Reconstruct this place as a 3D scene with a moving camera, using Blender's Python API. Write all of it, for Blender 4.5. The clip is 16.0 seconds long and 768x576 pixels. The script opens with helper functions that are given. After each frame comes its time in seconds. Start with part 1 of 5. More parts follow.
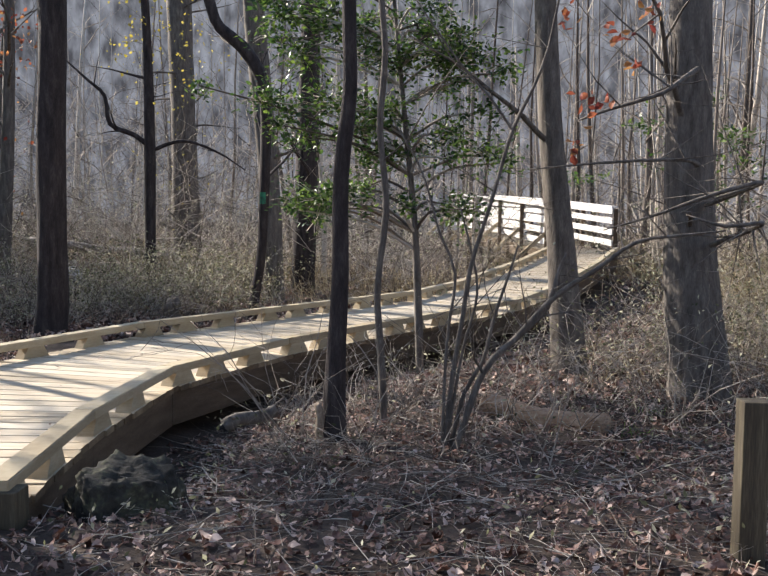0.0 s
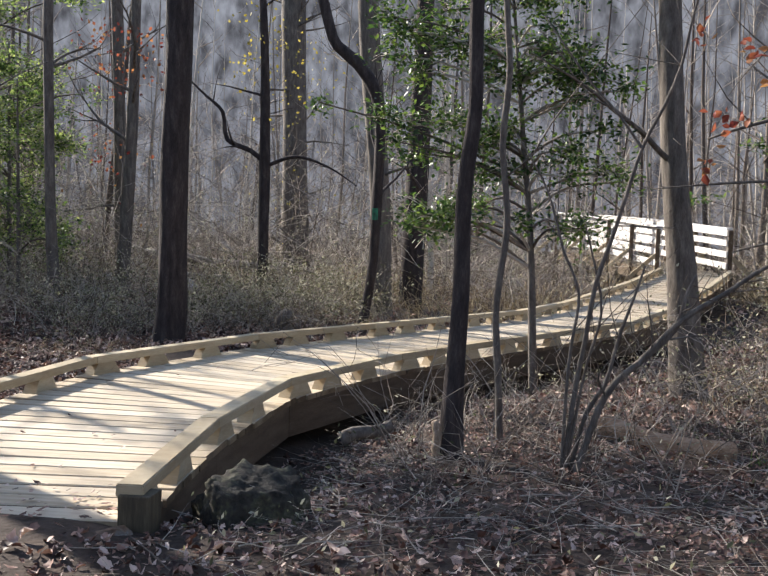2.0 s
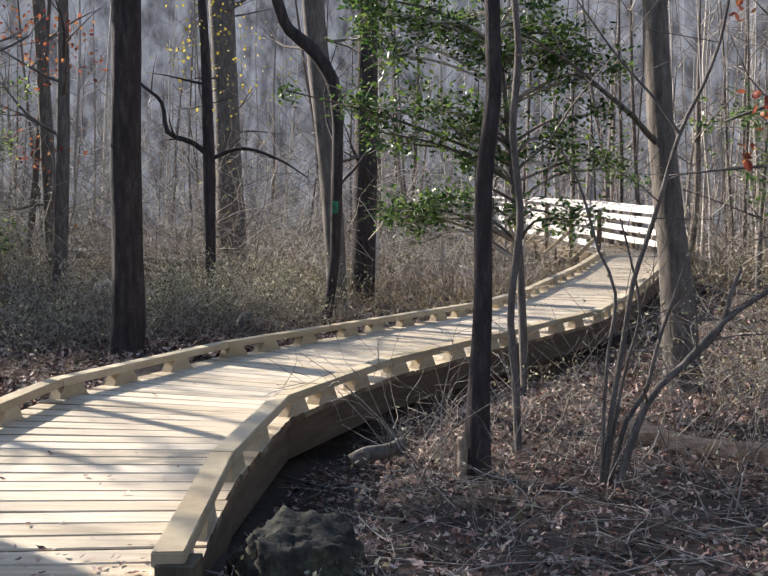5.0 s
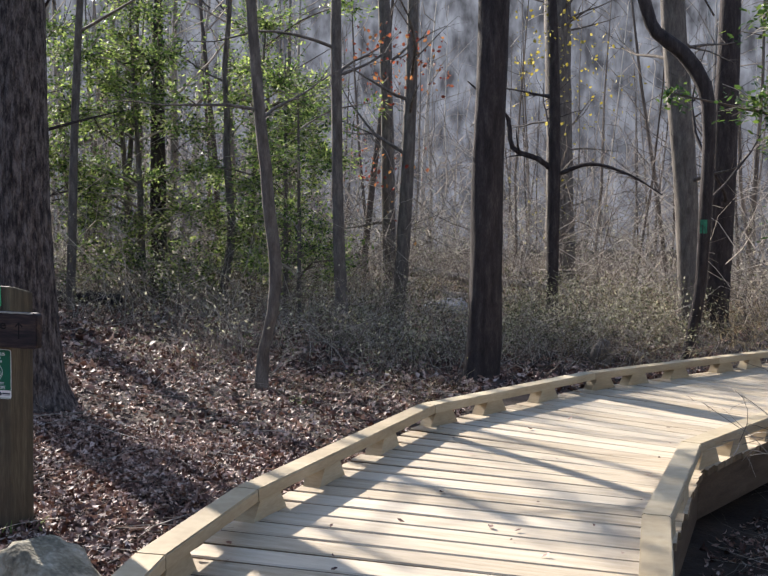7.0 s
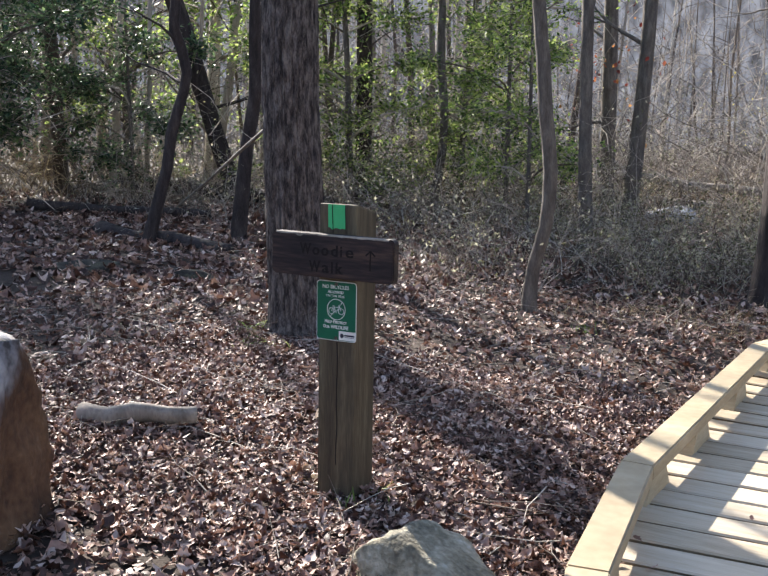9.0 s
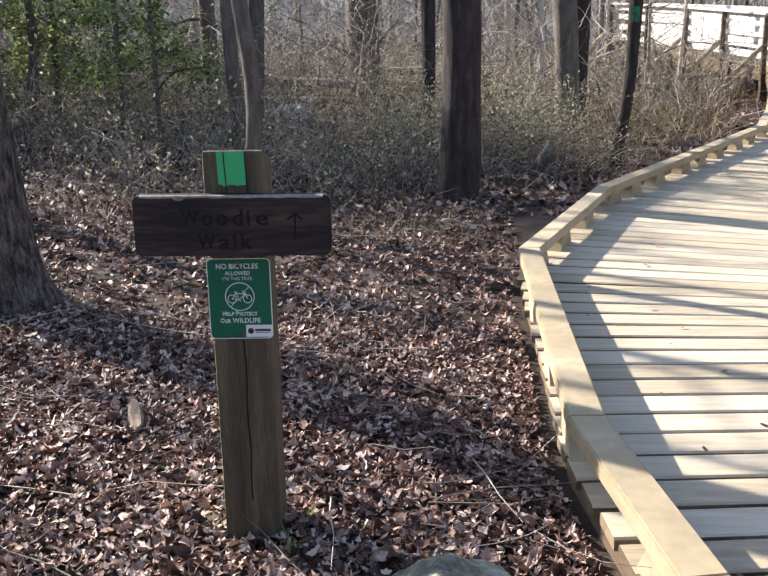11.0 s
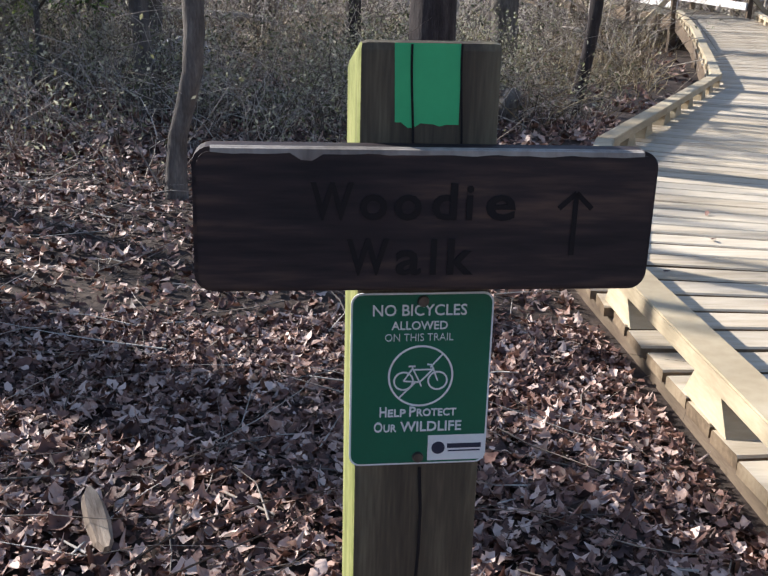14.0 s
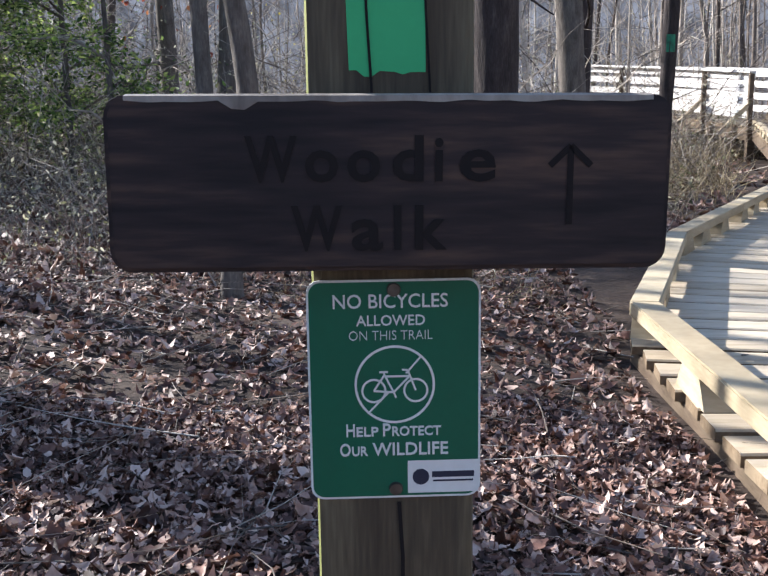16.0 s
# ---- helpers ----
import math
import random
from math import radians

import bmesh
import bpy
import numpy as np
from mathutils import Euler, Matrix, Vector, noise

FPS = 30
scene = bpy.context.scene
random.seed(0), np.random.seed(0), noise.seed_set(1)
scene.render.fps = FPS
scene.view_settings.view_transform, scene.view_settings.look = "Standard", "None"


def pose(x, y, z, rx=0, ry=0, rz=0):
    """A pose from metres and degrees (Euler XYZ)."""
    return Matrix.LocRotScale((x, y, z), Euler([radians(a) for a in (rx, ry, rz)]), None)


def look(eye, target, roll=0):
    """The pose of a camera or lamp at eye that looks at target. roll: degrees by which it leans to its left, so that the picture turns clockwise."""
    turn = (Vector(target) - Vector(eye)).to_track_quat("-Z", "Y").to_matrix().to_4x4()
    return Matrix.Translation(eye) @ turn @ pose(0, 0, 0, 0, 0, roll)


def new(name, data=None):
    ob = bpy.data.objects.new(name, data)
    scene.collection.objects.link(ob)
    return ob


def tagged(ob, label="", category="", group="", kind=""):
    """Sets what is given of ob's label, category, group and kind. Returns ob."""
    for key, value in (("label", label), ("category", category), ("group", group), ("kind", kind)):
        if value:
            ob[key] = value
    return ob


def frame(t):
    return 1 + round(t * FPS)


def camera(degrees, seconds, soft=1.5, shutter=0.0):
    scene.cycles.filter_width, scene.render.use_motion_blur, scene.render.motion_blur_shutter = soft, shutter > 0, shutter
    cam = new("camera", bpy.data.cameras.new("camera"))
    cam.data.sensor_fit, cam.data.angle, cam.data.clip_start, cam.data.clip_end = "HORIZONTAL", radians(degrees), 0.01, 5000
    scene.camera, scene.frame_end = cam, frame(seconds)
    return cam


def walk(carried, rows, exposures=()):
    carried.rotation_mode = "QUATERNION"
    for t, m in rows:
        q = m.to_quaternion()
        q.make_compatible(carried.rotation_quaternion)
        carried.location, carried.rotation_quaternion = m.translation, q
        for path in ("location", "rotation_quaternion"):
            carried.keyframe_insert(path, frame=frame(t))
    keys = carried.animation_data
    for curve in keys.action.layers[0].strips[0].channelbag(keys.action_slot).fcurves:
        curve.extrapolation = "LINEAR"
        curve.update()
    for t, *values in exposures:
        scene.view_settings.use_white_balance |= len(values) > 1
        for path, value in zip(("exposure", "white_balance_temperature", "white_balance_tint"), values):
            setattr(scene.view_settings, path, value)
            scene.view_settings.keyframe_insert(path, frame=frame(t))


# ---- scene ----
cam = camera(43.5, 16.0, soft=1.5)
PATH = [
    (0, (4.268, -4.102, 1.188), (4.183, -2.109, 1.038), 0.8),
    (0.5, (4.245, -4.111, 1.199), (4.123, -2.119, 1.075), 0.7),
    (1, (4.214, -4.119, 1.189), (4.009, -2.133, 1.073), 1.0),
    (1.5, (4.178, -4.114, 1.185), (3.908, -2.137, 1.063), 1.6),
    (2, (4.141, -4.098, 1.181), (3.85, -2.123, 1.062), 1.8),
    (2.5, (4.036, -4.043, 1.203), (3.756, -2.065, 1.105), 0.9),
    (3, (3.945, -4.012, 1.22), (3.72, -2.028, 1.092), 0.2),
    (3.2, (3.921, -3.986, 1.22), (3.729, -2.0, 1.082), 0.1),
    (5.5, (3.472, -3.467, 1.269), (3.355, -1.476, 1.124), 0.1),
    (6, (3.412, -3.3, 1.283), (3.247, -1.312, 1.14), 1.8),
    (6.5, (3.199, -3.126, 1.227), (2.84, -1.163, 1.095), 2.4),
    (7, (2.864, -3.037, 1.215), (2.138, -1.176, 1.112), 0.7),
    (7.5, (2.589, -2.934, 1.198), (1.479, -1.275, 1.071), -0.3),
    (8, (2.33, -2.827, 1.256), (1.072, -1.284, 1.067), 1.2),
    (8.5, (2.022, -2.75, 1.242), (0.848, -1.151, 0.992), 1.6),
    (9, (1.716, -2.632, 1.233), (0.72, -0.927, 0.917), 1.1),
    (9.5, (1.431, -2.5, 1.267), (0.597, -0.712, 0.943), 1.5),
    (10.2, (0.965, -2.408, 1.28), (0.467, -0.518, 0.855), -0.0),
    (12.5, (-0.078, -1.507, 1.199), (0.22, 0.369, 0.573), -0.8),
    (13, (-0.14, -1.257, 1.173), (0.187, 0.598, 0.499), -0.6),
    (13.5, (-0.145, -1.099, 1.139), (0.132, 0.763, 0.462), 0.3),
    (14, (-0.119, -0.951, 1.065), (0.033, 0.944, 0.446), 1.4),
    (14.5, (-0.079, -0.89, 0.941), (-0.01, 1.042, 0.43), 1.2),
    (15, (-0.036, -0.853, 0.943), (-0.058, 1.1, 0.512), -1.0),
    (15.5, (0.001, -0.846, 0.921), (-0.051, 1.115, 0.533), -1.5),
    (16, (-0.002, -0.821, 0.897), (-0.02, 1.144, 0.526), -0.8),
]
walk(cam, [(t, look(eye, target, roll)) for t, eye, target, roll in PATH],
     exposures=[(0.0, 1.2, 6450, 12), (7.0, 1.2, 6350, 13), (7.5, 1.18, 6350, 13), (8.2, 1.4, 6350, 12), (9.0, 1.66, 6400, 12), (10.0, 1.66, 6400, 12), (12.5, 1.12, 6100, 12), (14.0, 1.15, 5950, 12), (15.0, 1.48, 5800, 11), (15.5, 1.6, 5800, 11), (16.0, 1.42, 5850, 12)])

# ---- light ----
SUN_FROM = Vector((-0.733, 0.477, 0.485)).normalized()
world = bpy.data.worlds.new("sky")
scene.world = world
world.use_nodes = True
wn = world.node_tree
sky = wn.nodes.new("ShaderNodeTexSky")
sky.sky_type, sky.sun_disc = "NISHITA", False
sky.sun_elevation = math.asin(SUN_FROM.z)
sky.sun_rotation = math.atan2(SUN_FROM.x, SUN_FROM.y)
wn.links.new(sky.outputs["Color"], wn.nodes["Background"].inputs["Color"])
wn.nodes["Background"].inputs["Strength"].default_value = 0.108
sun = new("sun", bpy.data.lights.new("sun", "SUN"))
sun.data.energy, sun.data.angle, sun.data.color = 5.0, radians(0.6), (1.0, 0.93, 0.82)
sun.matrix_world = look(SUN_FROM * 30, (0, 0, 0))
scene.view_settings.exposure = 1.12


# ---- materials ----
def material(name, stops, scale=8.0, stretch=(1, 1, 1), rough=0.75, bump=0.3, fine=60.0, spec=0.3, metal=0.0,
             vary=0.0, island=False, detail=6.0, space="Object", depth=0.01, coat=0.0, through_light=0.0):
    """Noise at two scales through a colour ramp, with bump from both."""
    m = bpy.data.materials.new(name)
    m.use_nodes = True
    n, k = m.node_tree.nodes, m.node_tree.links
    b = n["Principled BSDF"]
    co = n.new("ShaderNodeTexCoord")
    mp = n.new("ShaderNodeMapping")
    mp.inputs["Scale"].default_value = stretch
    k.new(co.outputs[space], mp.inputs["Vector"])
    n1 = n.new("ShaderNodeTexNoise")
    n1.inputs["Scale"].default_value, n1.inputs["Detail"].default_value = scale, detail
    n2 = n.new("ShaderNodeTexNoise")
    n2.inputs["Scale"].default_value, n2.inputs["Detail"].default_value = fine, 4.0
    k.new(mp.outputs[0], n1.inputs["Vector"])
    k.new(mp.outputs[0], n2.inputs["Vector"])
    mix = n.new("ShaderNodeMath")
    mix.operation = "MULTIPLY_ADD"
    mix.inputs[1].default_value = 0.35
    k.new(n2.outputs["Fac"], mix.inputs[0])
    sc = n.new("ShaderNodeMath")
    sc.operation = "MULTIPLY"
    sc.inputs[1].default_value = 0.65
    k.new(n1.outputs["Fac"], sc.inputs[0])
    k.new(sc.outputs[0], mix.inputs[2])
    last = mix.outputs[0]
    if vary:
        src = n.new("ShaderNodeNewGeometry").outputs["Random Per Island"] if island else n.new("ShaderNodeObjectInfo").outputs["Random"]
        ad = n.new("ShaderNodeMath")
        ad.operation = "MULTIPLY_ADD"
        ad.inputs[1].default_value = vary
        k.new(src, ad.inputs[0])
        sb = n.new("ShaderNodeMath")
        sb.operation = "SUBTRACT"
        sb.inputs[1].default_value = vary / 2
        k.new(last, sb.inputs[0])
        k.new(sb.outputs[0], ad.inputs[2])
        last = ad.outputs[0]
    ramp = n.new("ShaderNodeValToRGB")
    e = ramp.color_ramp.elements
    while len(e) < len(stops):
        e.new(0.5)
    for el, (p, c) in zip(e, stops):
        el.position, el.color = p, (*c, 1)
    k.new(last, ramp.inputs["Fac"])
    k.new(ramp.outputs["Color"], b.inputs["Base Color"])
    b.inputs["Roughness"].default_value, b.inputs["Metallic"].default_value = rough, metal
    b.inputs["Specular IOR Level"].default_value = spec
    if coat:
        b.inputs["Coat Weight"].default_value = coat
    bp = n.new("ShaderNodeBump")
    bp.inputs["Strength"].default_value, bp.inputs["Distance"].default_value = bump, depth
    k.new(mix.outputs[0], bp.inputs["Height"])
    k.new(bp.outputs["Normal"], b.inputs["Normal"])
    if through_light:
        tr = n.new("ShaderNodeBsdfTranslucent")
        k.new(ramp.outputs["Color"], tr.inputs["Color"])
        ms = n.new("ShaderNodeMixShader")
        ms.inputs[0].default_value = through_light
        k.new(b.outputs[0], ms.inputs[1])
        k.new(tr.outputs[0], ms.inputs[2])
        k.new(ms.outputs[0], n["Material Output"].inputs["Surface"])
    return m


SOIL = material("soil", [(0.3, (0.022, 0.015, 0.011)), (0.5, (0.048, 0.033, 0.025)), (0.7, (0.095, 0.066, 0.05))], 3.0, fine=40, rough=0.95, bump=0.8, depth=0.03)
LEAF_LITTER = material("leaf_litter", [(0.12, (0.040, 0.017, 0.012)), (0.42, (0.155, 0.074, 0.052)), (0.68, (0.33, 0.195, 0.145)), (0.94, (0.62, 0.47, 0.39))], 6, rough=0.58, vary=0.95, island=True, spec=0.4, bump=0.2, through_light=0.12)
DECK_WOOD = material("deck_wood", [(0.25, (0.34, 0.27, 0.18)), (0.5, (0.50, 0.415, 0.30)), (0.75, (0.62, 0.54, 0.42))], 2.2, (1.2, 14, 14), rough=0.7, vary=0.28, bump=0.25, fine=16, depth=0.004)
# End grain darkened to hold the shade of board ends and gaps.
SHADED_GRAIN = material("shaded_grain", [(0.3, (0.10, 0.068, 0.040)), (0.5, (0.19, 0.135, 0.082)), (0.7, (0.29, 0.22, 0.14))], 9, rough=0.85, vary=0.3, bump=0.4, fine=70, depth=0.004)
RAIL_WOOD = material("rail_wood", [(0.25, (0.30, 0.23, 0.14)), (0.5, (0.42, 0.34, 0.22)), (0.75, (0.54, 0.46, 0.32))], 2.5, (1, 1, 5), rough=0.72, vary=0.25, bump=0.25, fine=22, depth=0.004)
# Brown beam wood darkened to carry the shade under the deck.
SHADED_BEAM_WOOD = material("shaded_beam_wood", [(0.25, (0.060, 0.042, 0.027)), (0.5, (0.115, 0.080, 0.052)), (0.75, (0.18, 0.135, 0.09))], 3, (1, 1, 6), rough=0.8, bump=0.3, vary=0.2, fine=30, depth=0.005)
POST_WOOD = material("post_wood", [(0.25, (0.034, 0.026, 0.018)), (0.5, (0.078, 0.062, 0.040)), (0.75, (0.17, 0.145, 0.09))], 3.0, (9, 9, 0.7), rough=0.78, bump=0.35, fine=24, depth=0.004)
STAINED_WOOD = material("stained_wood", [(0.38, (0.010, 0.0075, 0.0095)), (0.5, (0.025, 0.017, 0.018)), (0.64, (0.085, 0.052, 0.038))], 2.6, (1.0, 10, 9), rough=0.62, bump=0.3, fine=14, depth=0.003)
BARK_DARK = material("bark_dark", [(0.3, (0.014, 0.011, 0.011)), (0.52, (0.045, 0.035, 0.033)), (0.75, (0.105, 0.086, 0.078))], 7, (3, 3, 0.7), rough=0.9, bump=0.9, fine=45, depth=0.02)
BARK_GREY = material("bark_grey", [(0.3, (0.055, 0.046, 0.04)), (0.52, (0.135, 0.115, 0.098)), (0.75, (0.25, 0.22, 0.19))], 9, (2.5, 2.5, 0.6), rough=0.9, bump=0.9, fine=55, depth=0.015)
BARK_PALE = material("bark_pale", [(0.3, (0.12, 0.10, 0.085)), (0.5, (0.24, 0.21, 0.18)), (0.72, (0.40, 0.36, 0.31))], 6, (2, 2, 0.8), rough=0.88, bump=0.5, fine=45, depth=0.008)
SPLINTER = material("splintered_wood", [(0.3, (0.11, 0.075, 0.05)), (0.5, (0.24, 0.18, 0.13)), (0.7, (0.40, 0.32, 0.24))], 12, (6, 0.8, 1), rough=0.85, bump=0.6, fine=60, depth=0.004)
TWIG = material("twig", [(0.25, (0.09, 0.07, 0.056)), (0.5, (0.22, 0.18, 0.145)), (0.75, (0.46, 0.41, 0.35))], 5, rough=0.85, vary=0.7, island=True)
DRY_GRASS = material("dry_grass", [(0.2, (0.15, 0.115, 0.07)), (0.5, (0.33, 0.265, 0.165)), (0.8, (0.60, 0.52, 0.36))], 4, rough=0.85, vary=0.8, island=True, through_light=0.5)
# Lighter leaf copy: sun on the background foliage is in its colour.
SUNLIT_GREEN = material("sunlit_green_leaf", [(0.15, (0.04, 0.08, 0.02)), (0.5, (0.17, 0.26, 0.06)), (0.85, (0.42, 0.50, 0.15))], 4, rough=0.5, vary=0.95, island=True, spec=0.3, bump=0.05, through_light=0.6)
BRUSH_GREEN = material("brush_green", [(0.15, (0.06, 0.066, 0.034)), (0.5, (0.24, 0.235, 0.125)), (0.85, (0.56, 0.53, 0.38))], 4, rough=0.6, vary=0.95, island=True, through_light=0.45)
HOLLY = material("holly_leaf", [(0.15, (0.020, 0.046, 0.012)), (0.5, (0.062, 0.125, 0.028)), (0.85, (0.17, 0.25, 0.05))], 4, rough=0.42, vary=0.9, island=True, spec=0.4, bump=0.05, through_light=0.42)
RED_LEAF = material("red_leaf", [(0.2, (0.20, 0.04, 0.03)), (0.5, (0.36, 0.11, 0.06)), (0.8, (0.45, 0.23, 0.08))], 4, rough=0.6, vary=0.8, island=True, through_light=0.4)
YELLOW_LEAF = material("yellow_leaf", [(0.2, (0.32, 0.26, 0.04)), (0.8, (0.60, 0.50, 0.12))], 4, rough=0.6, vary=0.8, island=True, through_light=0.4)
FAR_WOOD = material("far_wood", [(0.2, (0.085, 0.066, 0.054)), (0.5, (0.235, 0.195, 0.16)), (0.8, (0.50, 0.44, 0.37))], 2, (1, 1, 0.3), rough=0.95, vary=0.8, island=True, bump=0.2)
BARK_FURROWED = material("bark_furrowed", [(0.39, (0.022, 0.018, 0.018)), (0.5, (0.085, 0.07, 0.064)), (0.61, (0.18, 0.155, 0.14))], 13, (3.2, 3.2, 0.85), rough=0.92, bump=1.0, fine=60, depth=0.02)
# Weathered grey-white boards, whitened further to paint strong sun on them.
SUNLIT_BLEACHED_WOOD = material("sunlit_bleached_wood", [(0.25, (0.52, 0.48, 0.44)), (0.5, (0.68, 0.65, 0.61)), (0.75, (0.80, 0.78, 0.75))], 2.5, (1, 1, 5), rough=0.75, vary=0.2, bump=0.2, fine=22, depth=0.004)
STONE_MOSSY = material("mossy_stone", [(0.34, (0.012, 0.011, 0.009)), (0.5, (0.040, 0.036, 0.029)), (0.60, (0.075, 0.072, 0.045)), (0.72, (0.22, 0.20, 0.165))], 8, rough=0.95, bump=1.0, fine=50, depth=0.02)
STONE_LICHEN = material("lichen_stone", [(0.34, (0.08, 0.070, 0.052)), (0.46, (0.20, 0.18, 0.13)), (0.56, (0.33, 0.30, 0.225)), (0.70, (0.52, 0.48, 0.41))], 9, rough=0.95, bump=1.0, fine=60, depth=0.03)
# Blue-green leaf copy with the slope's shade put into its colour.
SHADED_LEAF = material("shaded_leaf", [(0.15, (0.020, 0.045, 0.022)), (0.5, (0.065, 0.12, 0.055)), (0.85, (0.20, 0.29, 0.13))], 4, rough=0.5, vary=0.95, island=True, spec=0.3, bump=0.05, through_light=0.4)
STONE_RUST = material("rust_stone", [(0.30, (0.035, 0.022, 0.015)), (0.45, (0.085, 0.045, 0.025)), (0.58, (0.15, 0.086, 0.047)), (0.75, (0.24, 0.18, 0.13))], 3.2, rough=0.88, bump=0.9, fine=34, depth=0.03)


def quartz_cap(m, way, start, end):
    """Lays a cracked white crust over the part of a stone that lies furthest along a way."""
    n, k = m.node_tree.nodes, m.node_tree.links
    co, dot, ns, add, edge = n.new("ShaderNodeTexCoord"), n.new("ShaderNodeVectorMath"), n.new("ShaderNodeTexNoise"), n.new("ShaderNodeMath"), n.new("ShaderNodeMapRange")
    dot.operation, dot.inputs[1].default_value = "DOT_PRODUCT", way
    k.new(co.outputs["Object"], dot.inputs[0])
    ns.inputs["Scale"].default_value, ns.inputs["Detail"].default_value = 6.0, 8.0
    k.new(co.outputs["Object"], ns.inputs["Vector"])
    add.operation, add.inputs[1].default_value = "MULTIPLY_ADD", 0.34
    k.new(ns.outputs["Fac"], add.inputs[0])
    k.new(dot.outputs["Value"], add.inputs[2])
    edge.inputs["From Min"].default_value, edge.inputs["From Max"].default_value = start, end
    k.new(add.outputs[0], edge.inputs["Value"])
    crust = n.new("ShaderNodeValToRGB")
    e = crust.color_ramp.elements
    e.new(0.5)
    for el, (p, c) in zip(e, ((0.40, (0.05, 0.048, 0.05)), (0.50, (0.20, 0.20, 0.215)), (0.70, (0.40, 0.40, 0.415)))):
        el.position, el.color = p, (*c, 1)
    fine = n.new("ShaderNodeTexNoise")
    fine.inputs["Scale"].default_value, fine.inputs["Detail"].default_value = 11.0, 10.0
    k.new(co.outputs["Object"], fine.inputs["Vector"])
    k.new(fine.outputs["Fac"], crust.inputs["Fac"])
    mix = n.new("ShaderNodeMix")
    mix.data_type = "RGBA"
    base = n["Principled BSDF"].inputs["Base Color"]
    k.new(base.links[0].from_socket, mix.inputs[6])
    k.new(crust.outputs["Color"], mix.inputs[7])
    k.new(edge.outputs["Result"], mix.inputs[0])
    k.new(mix.outputs[2], base)


quartz_cap(STONE_RUST, (0.55, -0.15, 0.82), 0.49, 0.57)
STONE_WHITE = material("white_stone", [(0.34, (0.07, 0.068, 0.07)), (0.44, (0.27, 0.27, 0.285)), (0.55, (0.50, 0.51, 0.53)), (0.75, (0.68, 0.68, 0.69))], 7.0, rough=0.8, bump=0.9, fine=40, depth=0.02)
SUNLIT_MOSSY_WOOD = material("sunlit_mossy_wood", [(0.3, (0.075, 0.085, 0.025)), (0.5, (0.19, 0.20, 0.06)), (0.72, (0.30, 0.29, 0.12))], 5.0, (6, 6, 1.5), rough=0.9, bump=0.4, fine=40, depth=0.004)
# Blaze green darkened, with the trunk's shade in the colour.
SHADED_BLAZE = material("shaded_blaze", [(0.35, (0.03, 0.09, 0.06)), (0.5, (0.035, 0.20, 0.11)), (0.7, (0.05, 0.27, 0.14))], 14, rough=0.7, bump=0.3, fine=60)
SUNLIT_ROTTEN_WOOD = material("sunlit_rotten_wood", [(0.3, (0.14, 0.075, 0.045)), (0.5, (0.34, 0.22, 0.14)), (0.7, (0.55, 0.41, 0.29))], 7, (1, 1, 2), rough=0.9, bump=0.9, fine=40, depth=0.02)
STONE_PALE = material("pale_stone", [(0.42, (0.085, 0.050, 0.032)), (0.52, (0.17, 0.115, 0.08)), (0.58, (0.20, 0.18, 0.16)), (0.68, (0.55, 0.53, 0.51))], 3.0, rough=0.85, bump=0.7, fine=30, depth=0.02)


def paint(name, rgb, rough=0.5, spec=0.4, wear=0.12):
    d = tuple(v * (1 - wear) for v in rgb)
    return material(name, [(0.3, d), (0.7, rgb)], 20, rough=rough, spec=spec, bump=0.05, fine=150, depth=0.001)


SIGN_GREEN = paint("sign_green", (0.004, 0.115, 0.062), 0.4)
WHITE = paint("white_print", (0.74, 0.76, 0.74), 0.45)
BLAZE = paint("blaze_paint", (0.055, 0.46, 0.17), 0.55)
GROOVE = paint("routed_groove", (0.010, 0.007, 0.007), 0.9)
INK = paint("ink", (0.02, 0.025, 0.05), 0.6)
BOLT = material("bolt", [(0.3, (0.05, 0.045, 0.04)), (0.7, (0.16, 0.14, 0.12))], 60, rough=0.5, metal=0.8)


# ---- building helpers ----
def mesh_of(name, bm, mat, smooth=False):
    me = bpy.data.meshes.new(name)
    bm.normal_update()
    bm.to_mesh(me)
    bm.free()
    me.materials.append(mat)
    if smooth:
        me.polygons.foreach_set("use_smooth", [True] * len(me.polygons))
    return me


def part(name, bm, mat, parent, label="", smooth=False):
    ob = new(name, mesh_of(name, bm, mat, smooth))
    ob.parent = parent
    if label:
        tagged(ob, label)
    return ob


def thing(name, bm, mat, label, category, group="", kind="", smooth=False):
    return tagged(new(name, mesh_of(name, bm, mat, smooth)), label, category, group, kind)


def empty(name, place, label, category, group="", kind=""):
    ob = new(name)
    ob.location = place
    return tagged(ob, label, category, group, kind)


def raw(name, verts, faces, mat, smooth=False):
    me = bpy.data.meshes.new(name)
    me.from_pydata([tuple(v) for v in verts], [], faces)
    me.materials.append(mat)
    if smooth:
        me.polygons.foreach_set("use_smooth", [True] * len(me.polygons))
    me.update()
    return me


def box(bm, size, m=Matrix(), bevel=0.0):
    got = bmesh.ops.create_cube(bm, size=1.0, matrix=m @ Matrix.Diagonal((*size, 1)))
    if bevel:
        edges = {e for v in got["verts"] for e in v.link_edges}
        bmesh.ops.bevel(bm, geom=list(edges), offset=bevel, segments=2, affect="EDGES", profile=0.6)
    return bm


